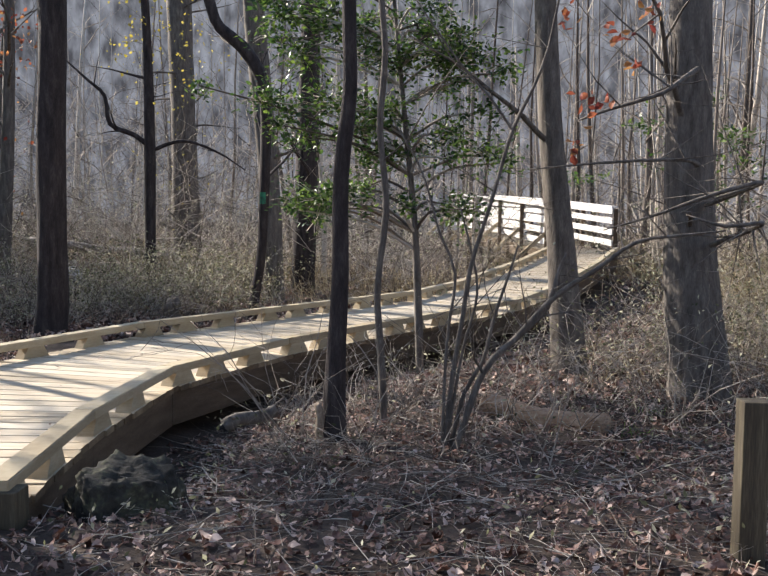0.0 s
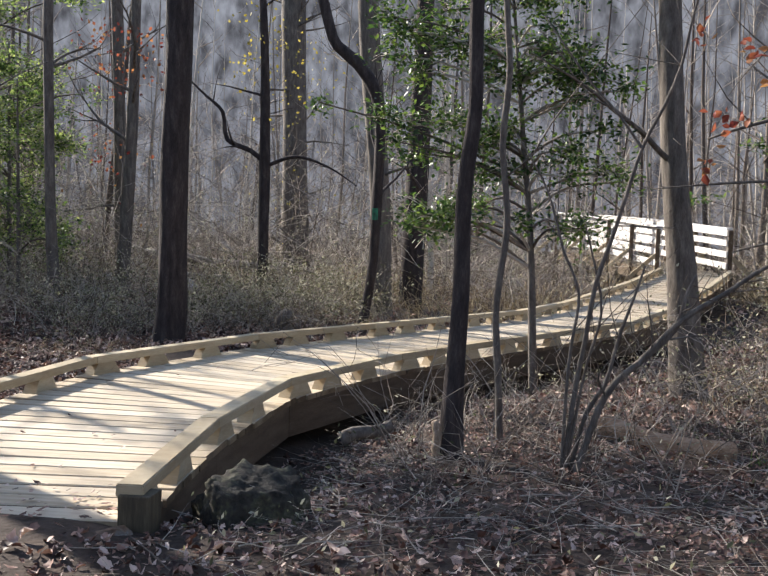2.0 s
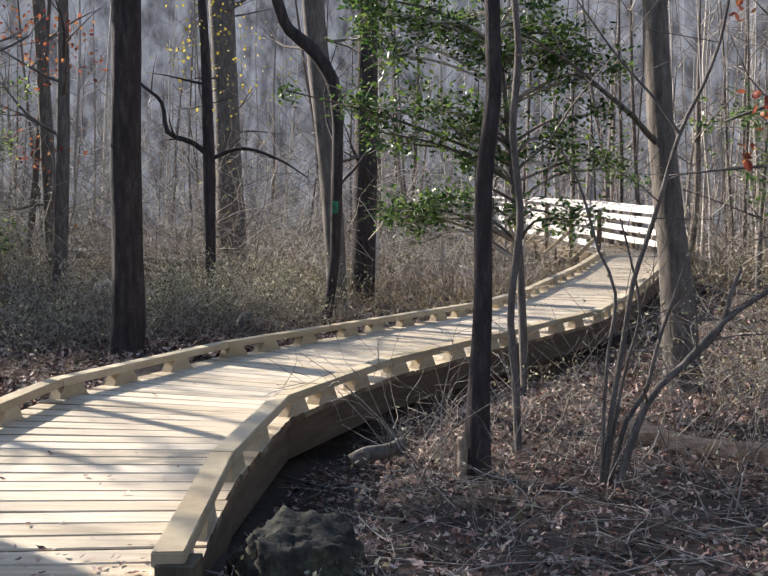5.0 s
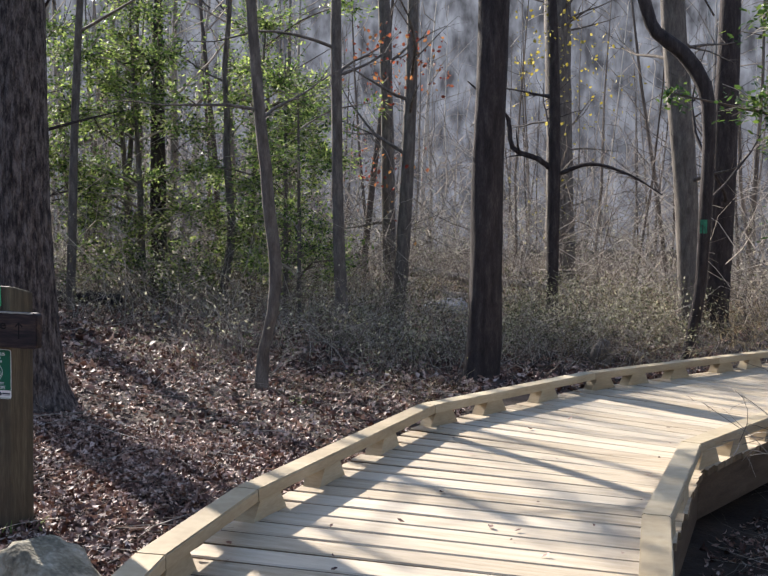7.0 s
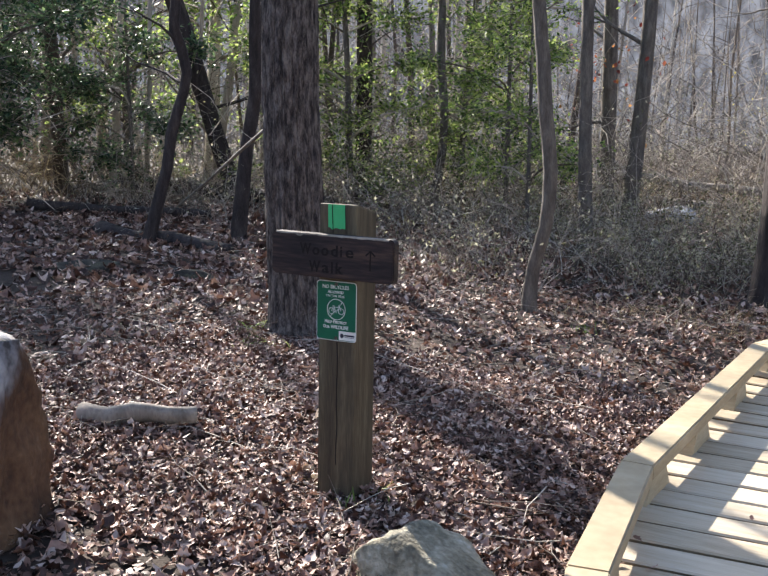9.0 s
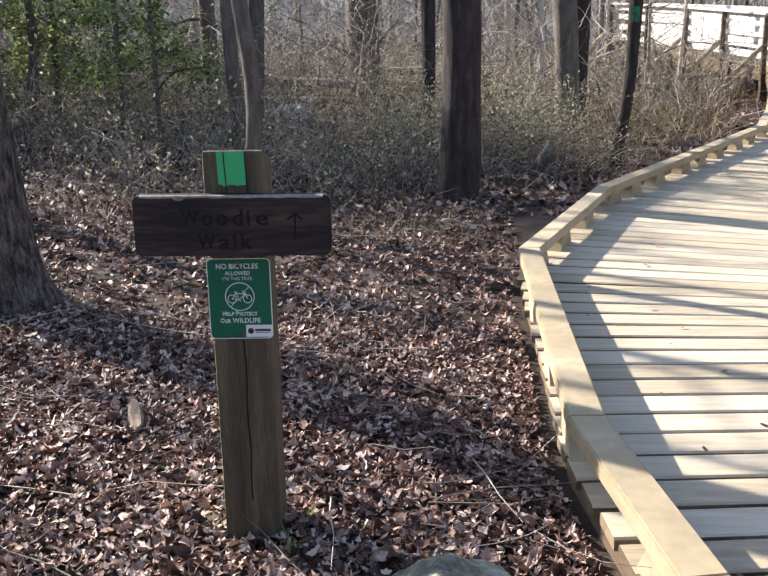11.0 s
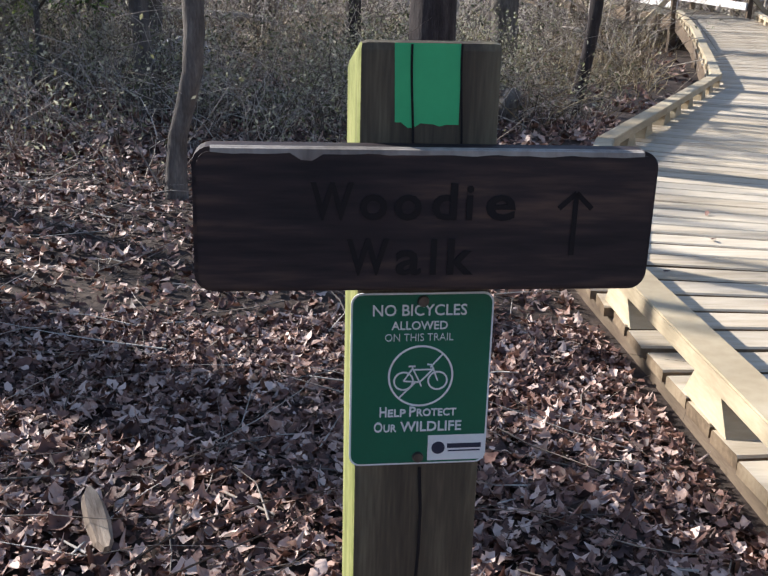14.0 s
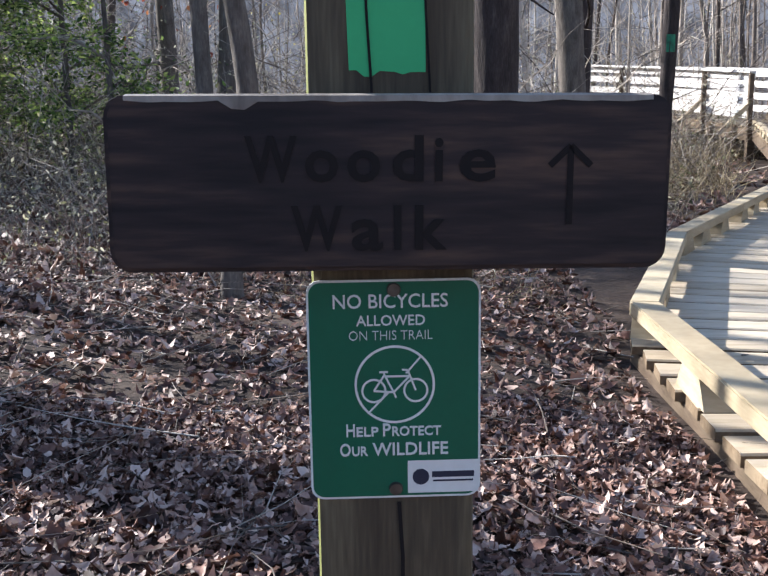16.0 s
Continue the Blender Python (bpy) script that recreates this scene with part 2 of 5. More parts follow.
def bar(bm, a, b, w, h, bevel=0.004, up=(0, 0, 1)):
    """A squared timber from a to b, w wide and h high."""
    a, b = Vector(a), Vector(b)
    d = b - a
    x = d.normalized()
    y = Vector(up).cross(x).normalized()
    z = x.cross(y)
    m = Matrix((x, y, z)).transposed().to_4x4()
    m.translation = (a + b) / 2
    return box(bm, (d.length, w, h), m, bevel)


def tube_rows(verts, faces, pts, radii, seg=8, rough=0.0, rng=random, seed=0.0):
    """Adds a tapered tube along pts to the lists."""
    base = len(verts)
    n = len(pts)
    side = Vector((1, 0, 0))
    for i, p in enumerate(pts):
        d = (pts[min(i + 1, n - 1)] - pts[max(i - 1, 0)])
        if d.length < 1e-6:
            d = Vector((0, 0, 1))
        d.normalize()
        side = (side - d * side.dot(d))
        if side.length < 1e-3:
            side = d.orthogonal()
        side.normalize()
        other = d.cross(side)
        for s in range(seg):
            a = 2 * math.pi * s / seg
            r = radii[i]
            if rough:
                r *= 1 + rough * noise.noise(Vector((math.cos(a) * 2.2 + seed, math.sin(a) * 2.2, p.z * 0.9 + seed))) \
                    + 0.5 * rough * noise.noise(Vector((math.cos(a) * 7 + seed, math.sin(a) * 7, p.z * 2.1 + seed)))
            verts.append(p + side * (r * math.cos(a)) + other * (r * math.sin(a)))
    for i in range(n - 1):
        for s in range(seg):
            t = (s + 1) % seg
            faces.append((base + i * seg + s, base + i * seg + t, base + (i + 1) * seg + t, base + (i + 1) * seg + s))
    faces.append(tuple(base + (n - 1) * seg + s for s in range(seg)))


def smooth_line(pts, step=0.12):
    """Catmull-Rom through the given points (x, y, z, radius)."""
    p = [Vector(q) for q in pts]
    p = [p[0] * 2 - p[1]] + p + [p[-1] * 2 - p[-2]]
    out, rad = [], []
    for i in range(1, len(p) - 2):
        a, b, c, d = p[i - 1:i + 3]
        n = max(2, int((c.xyz - b.xyz).length / step))
        for j in range(n):
            u = j / n
            q = 0.5 * (2 * b + (c - a) * u + (2 * a - 5 * b + 4 * c - d) * u * u + (3 * b - a - 3 * c + d) * u ** 3)
            out.append(q.xyz)
            rad.append(max(q.w, 0.001))
    out.append(p[-2].xyz)
    rad.append(max(p[-2].w, 0.001))
    return out, rad


# ---- ground ----
def step(a, b, v):
    u = min(max((v - a) / (b - a), 0.0), 1.0)
    return u * u * (3 - 2 * u)


def ground_z(x, y):
    z = 0.03 * noise.noise(Vector((x * 0.55, y * 0.55, 3.1))) + 0.012 * noise.noise(Vector((x * 2.1, y * 2.1, 7.7)))
    z -= 0.17 * step(1.5, 3.0, x) * step(-0.9, 1.2, y) + 0.12 * step(2.5, 4.5, x) * step(3.0, 7.0, y)
    z -= 0.05 * step(1.5, 3.5, x) * step(-2.0, -3.5, y)
    if 0.1 < y < 9:
        edge = x - np.interp(y, [0.1, 2.2, 5.2, 9], [2.62, 2.62, 3.96, 5.7])
        z -= 0.14 * step(-1.6, -0.5, edge) * (1 - step(0.1, 0.9, edge)) * step(0.1, 1.0, y)
    z -= 0.06 * step(0.35, 0.8, x) * (1 - step(2.9, 3.3, x)) * step(-0.7, 0.0, y) * (1 - step(3.0, 4.5, y))
    z += 0.045 * step(-1.7, -0.85, y) * (1 - step(-0.66, -0.45, y)) * step(0.6, 1.0, x) * (1 - step(2.45, 2.75, x))
    z += 0.07 * step(-0.3, -1.5, x) + 0.04 * max(0.0, min(-x - 1.5, 8.0))
    far = math.hypot(x - 2, y)
    z += 2.0 * step(100, 200, far)
    if far > 26:
        z += 0.4 * noise.noise(Vector((x * 0.06, y * 0.06, 1.2)))
    return z


def ground_sheet():
    def ticks(lo, hi, c0, c1):
        out, v = [], lo
        while v < hi:
            out.append(v)
            d = max(c0 - v, v - c1, 0.0)
            v += 0.12 + d * 0.16
        return out + [hi]
    xs, ys = ticks(-400.0, 400.0, -3.0, 7.5), ticks(-400.0, 400.0, -4.5, 9.0)
    verts = [(x, y, ground_z(x, y)) for y in ys for x in xs]
    w = len(xs)
    faces = [(j * w + i, j * w + i + 1, (j + 1) * w + i + 1, (j + 1) * w + i) for j in range(len(ys) - 1) for i in range(w - 1)]
    tagged(new("ground", raw("ground", verts, faces, SOIL, True)), "dark forest soil under brown fallen leaves", "ground", kind="structure")


ground_sheet()

# ---- boardwalk layout: outer edges of the two kerb rails (x, y, height of the rail's top) ----
LEFT_RAIL = [(1.12, -0.95, .165), (0.97, -0.42, .17), (0.85, 0.44, .172), (0.88, 2.70, .172), (1.58, 4.68, .172), (2.45, 6.20, .172), (3.38, 7.82, .172),
             (4.02, 8.95, .172), (4.70, 10.8, .19), (6.05, 14.8, .36), (7.1, 18.4, .54)]
RIGHT_RAIL = [(2.71, -0.60, .17), (2.58, 0.73, .172), (2.61, 2.17, .172), (3.16, 3.74, .172), (3.96, 5.20, .172), (4.75, 6.65, .172), (5.42, 7.85, .172),
              (6.22, 10.2, .19), (7.55, 14.3, .36), (8.65, 18.0, .54)]
KERB = 0.14
RAIL_W, RAIL_H = 0.11, 0.055


def along(line, s):
    """The point at distance s along a line, and the way there."""
    for a, b in zip(line, line[1:]):
        a, b = Vector(a), Vector(b)
        d = (b - a).length
        if s <= d:
            return a + (b - a) * (s / d), (b - a).normalized()
        s -= d
    return b, (b - a).normalized()


def length_of(line):
    return sum((Vector(b) - Vector(a)).length for a, b in zip(line, line[1:]))


def meet(line, p, d):
    """How far from p along d (flat) a line is met, and its height there."""
    best = None
    for n, (a, b) in enumerate(zip(line, line[1:])):
        ax, ay, az = a
        ex, ey = b[0] - ax, b[1] - ay
        det = d.x * ey - d.y * ex
        if abs(det) < 1e-9:
            continue
        k = ((ax - p.x) * ey - (ay - p.y) * ex) / det
        u = ((ax - p.x) * d.y - (ay - p.y) * d.x) / det
        lo = -9 if n == 0 else -1e-6
        hi = 9 if n == len(line) - 2 else 1 + 1e-6
        if lo <= u <= hi and (best is None or abs(k) < abs(best[0])):
            best = (k, az + (b[2] - az) * min(max(u, 0), 1))
    return best


CENTRE = [((a[0] + b[0]) / 2, (a[1] + b[1]) / 2, (a[2] + b[2]) / 2) for a, b in (
    ((0.99, -0.8), (2.74, -0.8)), ((0.85, 0.6), (2.59, 0.6)), ((0.88, 2.45), (2.62, 2.25)), ((1.58, 4.68), (3.2, 3.85)), ((2.45, 6.2), (3.96, 5.2)),
    ((3.38, 7.82), (4.8, 6.75)), ((4.02, 8.95), (5.5, 8.1)), ((4.7, 10.8), (6.22, 10.2)), ((6.05, 14.8), (7.55, 14.3)), ((7.1, 18.4), (8.65, 18.0)))
    for a, b in [((*a, 0), (*b, 0))]]
boardwalk = empty("boardwalk", (0, 0, 0), "weathered tan timber boardwalk with low kerb rails winding through the wood", "boardwalk", kind="structure")


def plank_mesh(left, right, w, th, way):
    """A deck board with eased long edges between two end points of its top face's middle."""
    half = way * (w / 2)
    e = way * 0.006
    prof = [(-half, -th), (-half, -0.006), (-half + e, 0.0), (half - e, 0.0), (half, -0.006), (half, -th)]
    verts = [p + o + Vector((0, 0, z)) for p in (left, right) for o, z in prof]
    n = len(prof)
    faces = [(i, (i + 1) % n, n + (i + 1) % n, n + i) for i in range(n)] + [tuple(range(n - 1, -1, -1)), tuple(range(n, 2 * n))]
    me = raw("plank", verts, faces, DECK_WOOD)
    me.materials.append(SHADED_GRAIN)
    # Grain on the ends; on the long sides it paints shade into gaps.
    for k in (0, 4, n, n + 1):
        me.polygons[k].material_index = 1
    return me


def build_planks():
    rng = random.Random(4)
    fine = smooth_line([(*c, 0) for c in CENTRE], 0.02)[0]
    s, total = 0.16, length_of(fine)
    while s < total:
        p, d = along(fine, s)
        t0 = along(fine, max(s - 0.5, 0))[0]
        t1 = along(fine, min(s + 0.5, total))[0]
        d = (t1 - t0)
        d.z = 0
        d.normalize()
        out = Vector((-d.y, d.x, 0))
        l, r = meet(LEFT_RAIL, p, out), meet(RIGHT_RAIL, p, out)
        s += 0.156
        if l is None or r is None:
            continue
        a = p + out * (l[0] + 0.004 + rng.uniform(-0.006, 0.006))
        b = p + out * (r[0] - 0.004 + rng.uniform(-0.006, 0.006))
        a.z, b.z = l[1] - KERB + rng.uniform(-0.002, 0.002), r[1] - KERB + rng.uniform(-0.002, 0.002)
        ob = new("plank", plank_mesh(a, b, 0.1415 + rng.uniform(-0.002, 0.002), 0.036, d))
        ob.parent = boardwalk


def kerb_rail(line, side, under_from):
    """Flat rail boards on tapered blocks, and the rim beam under the deck's edge. side: +1 where the deck lies right of the line."""
    pts = [Vector(p) for p in line]
    outs = []
    for i in range(len(pts)):
        d = (pts[min(i + 1, len(pts) - 1)] - pts[max(i - 1, 0)])
        d.z = 0
        d.normalize()
        outs.append(Vector((d.y, -d.x, 0)) * side)
    for i in range(len(pts) - 1):
        bm = bmesh.new()
        a, b = pts[i], pts[i + 1]
        c, d2 = b + outs[i + 1] * RAIL_W, a + outs[i] * RAIL_W
        verts = []
        for z in (-RAIL_H, 0):
            for q in (a, b, c, d2):
                verts.append(bm.verts.new(q + Vector((0, 0, z))))
        order = (verts[3], verts[2], verts[1], verts[0]), (verts[4], verts[5], verts[6], verts[7])
        for f in order:
            bm.faces.new(f)
        for k in range(4):
            bm.faces.new((verts[k], verts[(k + 1) % 4], verts[4 + (k + 1) % 4], verts[4 + k]))
        bmesh.ops.recalc_face_normals(bm, faces=bm.faces[:])
        bmesh.ops.bevel(bm, geom=[e for e in bm.edges], offset=0.005, segments=2, affect="EDGES")
        part("kerb_rail", bm, RAIL_WOOD, boardwalk)
        # blocks: one at each joint and evenly between
        flat = b - a
        n = max(1, round(flat.length / 0.66))
        way = flat.normalized()
        inward = Vector((way.y, -way.x, 0)) * side
        for j in range(n + (i == len(pts) - 2)):
            bm = bmesh.new()
            c0 = a + flat * (j / n) + inward * (RAIL_W / 2 - 0.002) + way * (0.13 if j == 0 else 0.0)
            zt, zb = c0.z - RAIL_H + 0.001, c0.z - KERB - 0.002
            vs = []
            for z, half in ((zb, 0.145), (zt, 0.085)):
                for u, v in ((-half, -0.045), (half, -0.045), (half, 0.045), (-half, 0.045)):
                    q = c0 + way * u + inward * v
                    vs.append(bm.verts.new((q.x, q.y, z)))
            bm.faces.new((vs[3], vs[2], vs[1], vs[0]))
            bm.faces.new(vs[4:])
            for k in range(4):
                bm.faces.new((vs[k], vs[(k + 1) % 4], vs[4 + (k + 1) % 4], vs[4 + k]))
            bmesh.ops.recalc_face_normals(bm, faces=bm.faces[:])
            part("block", bm, RAIL_WOOD, boardwalk)
        if i >= under_from:
            bm = bmesh.new()
            off = inward * 0.034
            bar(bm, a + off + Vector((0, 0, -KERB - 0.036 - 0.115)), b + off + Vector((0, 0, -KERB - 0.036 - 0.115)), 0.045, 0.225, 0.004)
            part("rim_beam", bm, SHADED_BEAM_WOOD, boardwalk)
            if i % 2 == 1:
                q = a + off * 4
                zg = ground_z(q.x, q.y) - 0.3
                bm = bmesh.new()
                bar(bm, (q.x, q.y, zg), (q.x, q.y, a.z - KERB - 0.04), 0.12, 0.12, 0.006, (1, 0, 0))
                part("pile", bm, SHADED_BEAM_WOOD, boardwalk)


def rail_end():
    # Dark block that paints the shade on the rail's near end.
    bm = bmesh.new()
    box(bm, (0.13, 0.13, 0.22), Matrix.Translation((2.68, -0.56, 0.02)), 0.006)
    part("shaded_end_block", bm, POST_WOOD, boardwalk)


rail_end()
kerb_rail(LEFT_RAIL, 1, 0)
kerb_rail(RIGHT_RAIL, -1, 0)


# ---- the far bridge with rails ----
def railing(name, line, out):
    """Posts with outriggers, three boards and a top board along a line of (x, y, deck height)."""
    rail = empty(name, line[0], "sunlit pale timber board railing of the far boardwalk", "railing", "bridge railings")
    home = Vector(line[0])
    total = length_of(line)
    n = max(2, round(total / 1.75))
    for j in range(n + 1):
        p, d = along(line, total * j / n)
        side = Vector((d.y, -d.x, 0)).normalized() * out
        bm = bmesh.new()
        bar(bm, p - home + Vector((0, 0, -0.3)) + side * 0.03, p - home + Vector((0, 0, 1.02)) + side * 0.03, 0.09, 0.09, 0.004, (1, 0, 0))
        part("post", bm, SHADED_BEAM_WOOD, rail)
        bm = bmesh.new()
        bar(bm, p - home + side * 0.75 + Vector((0, 0, -0.16)), p - home + side * 0.07 + Vector((0, 0, 0.42)), 0.04, 0.09, 0.003)
        part("outrigger", bm, RAIL_WOOD, rail)
    for z, h in ((0.22, 0.14), (0.48, 0.14), (0.74, 0.14), (0.97, 0.14)):
        for a, b in zip(line, line[1:]):
            bm = bmesh.new()
            d = (Vector(b) - Vector(a)).normalized()
            side = Vector((d.y, -d.x, 0)).normalized() * -0.04 * out
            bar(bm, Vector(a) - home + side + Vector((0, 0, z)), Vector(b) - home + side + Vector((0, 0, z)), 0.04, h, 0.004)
            part("board", bm, SUNLIT_BLEACHED_WOOD, rail)
    for a, b in zip(line, line[1:]):
        bm = bmesh.new()
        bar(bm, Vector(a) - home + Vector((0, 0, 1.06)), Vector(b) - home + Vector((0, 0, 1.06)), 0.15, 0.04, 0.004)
        part("top_board", bm, SUNLIT_BLEACHED_WOOD, rail)
    return rail


BRIDGE_L = [(7.1, 18.5, 0.40), (6.2, 21.8, 0.62), (5.0, 24.6, 0.8)]
BRIDGE_R = [(8.65, 18.6, 0.40), (7.7, 22.6, 0.62), (6.3, 26.0, 0.8)]
railing("railing", BRIDGE_L, -1)
railing("railing", BRIDGE_R, 1)


def bridge_deck():
    deck = empty("bridge_deck", BRIDGE_L[0], "pale timber deck of the far raised boardwalk", "bridge", kind="structure")
    home = Vector(BRIDGE_L[0])
    n = 38
    tl, tr = length_of(BRIDGE_L), length_of(BRIDGE_R)
    for j in range(n):
        a, b = along(BRIDGE_L, tl * j / n)[0], along(BRIDGE_R, tr * j / n)[0]
        d = Vector((-(b - a).y, (b - a).x, 0)).normalized()
        ob = new("plank", plank_mesh(a - home, b - home, 0.172, 0.04, d))
        ob.parent = deck
    for line in (BRIDGE_L, BRIDGE_R):
        for a, b in zip(line, line[1:]):
            bm = bmesh.new()
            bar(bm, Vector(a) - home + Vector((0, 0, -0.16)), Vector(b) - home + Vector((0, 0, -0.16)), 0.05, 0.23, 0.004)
            part("rim_beam", bm, SHADED_BEAM_WOOD, deck)
        for j in range(6):
            p = along(line, length_of(line) * j / 5)[0]
            bm = bmesh.new()
            bar(bm, (p.x - home.x, p.y - home.y, ground_z(p.x, p.y) - 0.3 - home.z), p - home + Vector((0, 0, -0.05)), 0.14, 0.14, 0.006, (1, 0, 0))
            part("pile", bm, SHADED_BEAM_WOOD, deck)


bridge_deck()


# ---- the trail sign ----
def words(text, size, width=None, bold=0.0, deep=0.0008):
    """The mesh of a word, its left edge at 0 and its baseline at 0, in the xz plane, facing -y."""
    cu = bpy.data.curves.new("words", "FONT")
    cu.body, cu.size, cu.extrude, cu.offset, cu.resolution_u = text, size, deep, bold, 3
    ob = bpy.data.objects.new("words", cu)
    scene.collection.objects.link(ob)
    me = bpy.data.meshes.new_from_object(ob.evaluated_get(bpy.context.evaluated_depsgraph_get()))
    bpy.data.objects.remove(ob)
    xs = [v.co.x for v in me.vertices]
    lo, hi = min(xs), max(xs)
    k = (width / (hi - lo)) if width else 1.0
    me.transform(Matrix.Diagonal((k, 1, 1, 1)) @ Matrix.Translation((-lo, 0, 0)))
    me.transform(Matrix.Rotation(radians(90), 4, "X"))
    return me


def lettering(name, text, height, x0, x1, z, y, mat, parent, bold=0.0):
    me = words(text, height / 0.70, x1 - x0, bold)
    me.materials.append(mat)
    ob = new(name, me)
    ob.parent, ob.location = parent, (x0, y, z)
    return ob


def rounded_plate(w, h, r, th, seg=6):
    bm = bmesh.new()
    ring = []
    for cx, cz, a0 in ((w / 2 - r, h / 2 - r, 0), (-w / 2 + r, h / 2 - r, 90), (-w / 2 + r, -h / 2 + r, 180), (w / 2 - r, -h / 2 + r, 270)):
        for k in range(seg + 1):
            a = radians(a0 + 90 * k / seg)
            ring.append((cx + r * math.cos(a), cz + r * math.sin(a)))
    front = [bm.verts.new((x, -th, z)) for x, z in ring]
    back = [bm.verts.new((x, 0, z)) for x, z in ring]
    bm.faces.new(front)
    bm.faces.new(back[::-1])
    for k in range(len(ring)):
        bm.faces.new((front[k], back[k], back[(k + 1) % len(ring)], front[(k + 1) % len(ring)]))
    bmesh.ops.recalc_face_normals(bm, faces=bm.faces[:])
    return bm


def ring_band(cx, cz, r, w, y, seg=48, th=0.0006):
    bm = bmesh.new()
    rows = []
    for k in range(seg):
        a = 2 * math.pi * k / seg
        rows.append([bm.verts.new((cx + q * math.cos(a), yy, cz + q * math.sin(a))) for q, yy in ((r - w / 2, y), (r - w / 2, y - th), (r + w / 2, y - th), (r + w / 2, y))])
    for k in range(seg):
        a, b = rows[k], rows[(k + 1) % seg]
        for i in range(4):
            bm.faces.new((a[i], a[(i + 1) % 4], b[(i + 1) % 4], b[i]))
    bmesh.ops.recalc_face_normals(bm, faces=bm.faces[:])
    return bm


def stroke(bm, a, b, w, y, th=0.0006):
    bar(bm, (a[0], y - th / 2, a[1]), (b[0], y - th / 2, b[1]), w, th, 0.0, (0, 1, 0))


def spaced(text, height, slots, z, y, board):
    """Routed letters, each cut by itself."""
    for ch, (x, w) in zip(text, slots):
        lettering("letter", ch, height, x, x + w, z, y, GROOVE, board, 0.0011)


def trail_sign():
    sign = empty("trail_sign", (-0.0045, 0.07, ground_z(0, 0.07)), "square timber trail post with dark name board and green notice", "trail sign")
    sign.rotation_euler = (0, 0, radians(2.6))
    z0 = sign.location.z
    y0 = -0.07
    # post, split by drying cracks at its face
    bm = bmesh.new()
    box(bm, (0.142, 0.14, 1.005 + 0.3), Matrix.Translation((0, 0, (1.005 - 0.3) / 2 - z0)), 0.009)
    for q in bm.verts:
        if q.co.z > 0.5 and q.co.y > 0.0:
            q.co.z -= 0.028
    # Moss on the left face, its colour brightened to paint the sunlit side.
    for q in bm.faces:
        q.normal_update()
        q.material_index = int(q.normal.x < -0.9)
    post = part("post", bm, POST_WOOD, sign, "weathered green-grey square post with a mossy side painted sunlit")
    post.data.materials.append(SUNLIT_MOSSY_WOOD)
    for x, za, zb, w in ((-0.018, 0.905, 1.002, 0.0022), (0.031, 0.905, 1.003, 0.0018), (0.004, 0.12, 0.545, 0.0035)):
        bm = bmesh.new()
        zs = [za + (zb - za) * k / 8 for k in range(9)]
        for a, b in zip(zs, zs[1:]):
            bar(bm, (x + 0.002 * math.sin(a * 30), y0 - 0.0012, a - z0), (x + 0.002 * math.sin(b * 30), y0 - 0.0012, b - z0), w, 0.0012, 0, (0, 1, 0))
        part("crack", bm, GROOVE, post)
    bm = bmesh.new()
    rng = random.Random(2)
    lo = [bm.verts.new((-0.035 + 0.064 * k / 10, y0 - 0.0006, 0.924 - z0 + rng.uniform(-0.003, 0.003))) for k in range(11)]
    hi = [bm.verts.new((-0.037 + 0.066 * k / 10, y0 - 0.0006, 1.003 - z0)) for k in range(11)]
    for k in range(10):
        bm.faces.new((lo[k], lo[k + 1], hi[k + 1], hi[k]))
    part("blaze", bm, BLAZE, post, "bright green painted trail blaze")
    # name board
    bm = rounded_plate(0.459, 0.143, 0.018, 0.038, 5)
    bmesh.ops.bevel(bm, geom=[e for e in bm.edges if e.calc_face_angle(0) > 1.0], offset=0.004, segments=2, affect="EDGES")
    board = part("name_board", bm, STAINED_WOOD, sign, "dark brown stained plank with a worn top edge painted sun-pale")
    board.location = (-0.0025, y0, 0.835 - z0)
    board.rotation_euler = (0, radians(0.6), radians(0.4))
    yf = -0.0384
    # Ragged strip along the top: worn wood and a painted sun highlight.
    bm = bmesh.new()
    xs = [-0.212 + 0.424 * k / 40 for k in range(41)]
    cut = [0.0035 + 0.0025 * noise.noise(Vector((x * 40, 2.0, 0))) + (0.006 if abs(x + 0.12) < 0.012 else 0.0) for x in xs]
    top = [bm.verts.new((x, -0.030, 0.0722)) for x in xs]
    low = [bm.verts.new((x, -0.0388, 0.0695 - c)) for x, c in zip(xs, cut)]
    brow = [bm.verts.new((x, -0.0382, 0.0706)) for x in xs]
    for k in range(40):
        bm.faces.new((top[k], top[k + 1], brow[k + 1], brow[k]))
        bm.faces.new((brow[k], brow[k + 1], low[k + 1], low[k]))
    part("sunlit_worn_edge", bm, BARK_PALE, board, "pale worn edge strip painting the sun's highlight")
    spaced("Woodie", 0.036, [(-0.118, 0.042), (-0.070, 0.027), (-0.036, 0.027), (0.001, 0.025), (0.035, 0.007), (0.055, 0.030)], 0.003, yf, board)
    spaced("Walk", 0.036, [(-0.082, 0.042), (-0.033, 0.026), (0.002, 0.006), (0.019, 0.027)], -0.053, yf, board)
    bm = bmesh.new()
    stroke(bm, (0.146, -0.034), (0.146, 0.030), 0.0052, yf)
    stroke(bm, (0.129, 0.014), (0.146, 0.030), 0.0052, yf)
    stroke(bm, (0.163, 0.014), (0.146, 0.030), 0.0052, yf)
    part("arrow", bm, GROOVE, board)
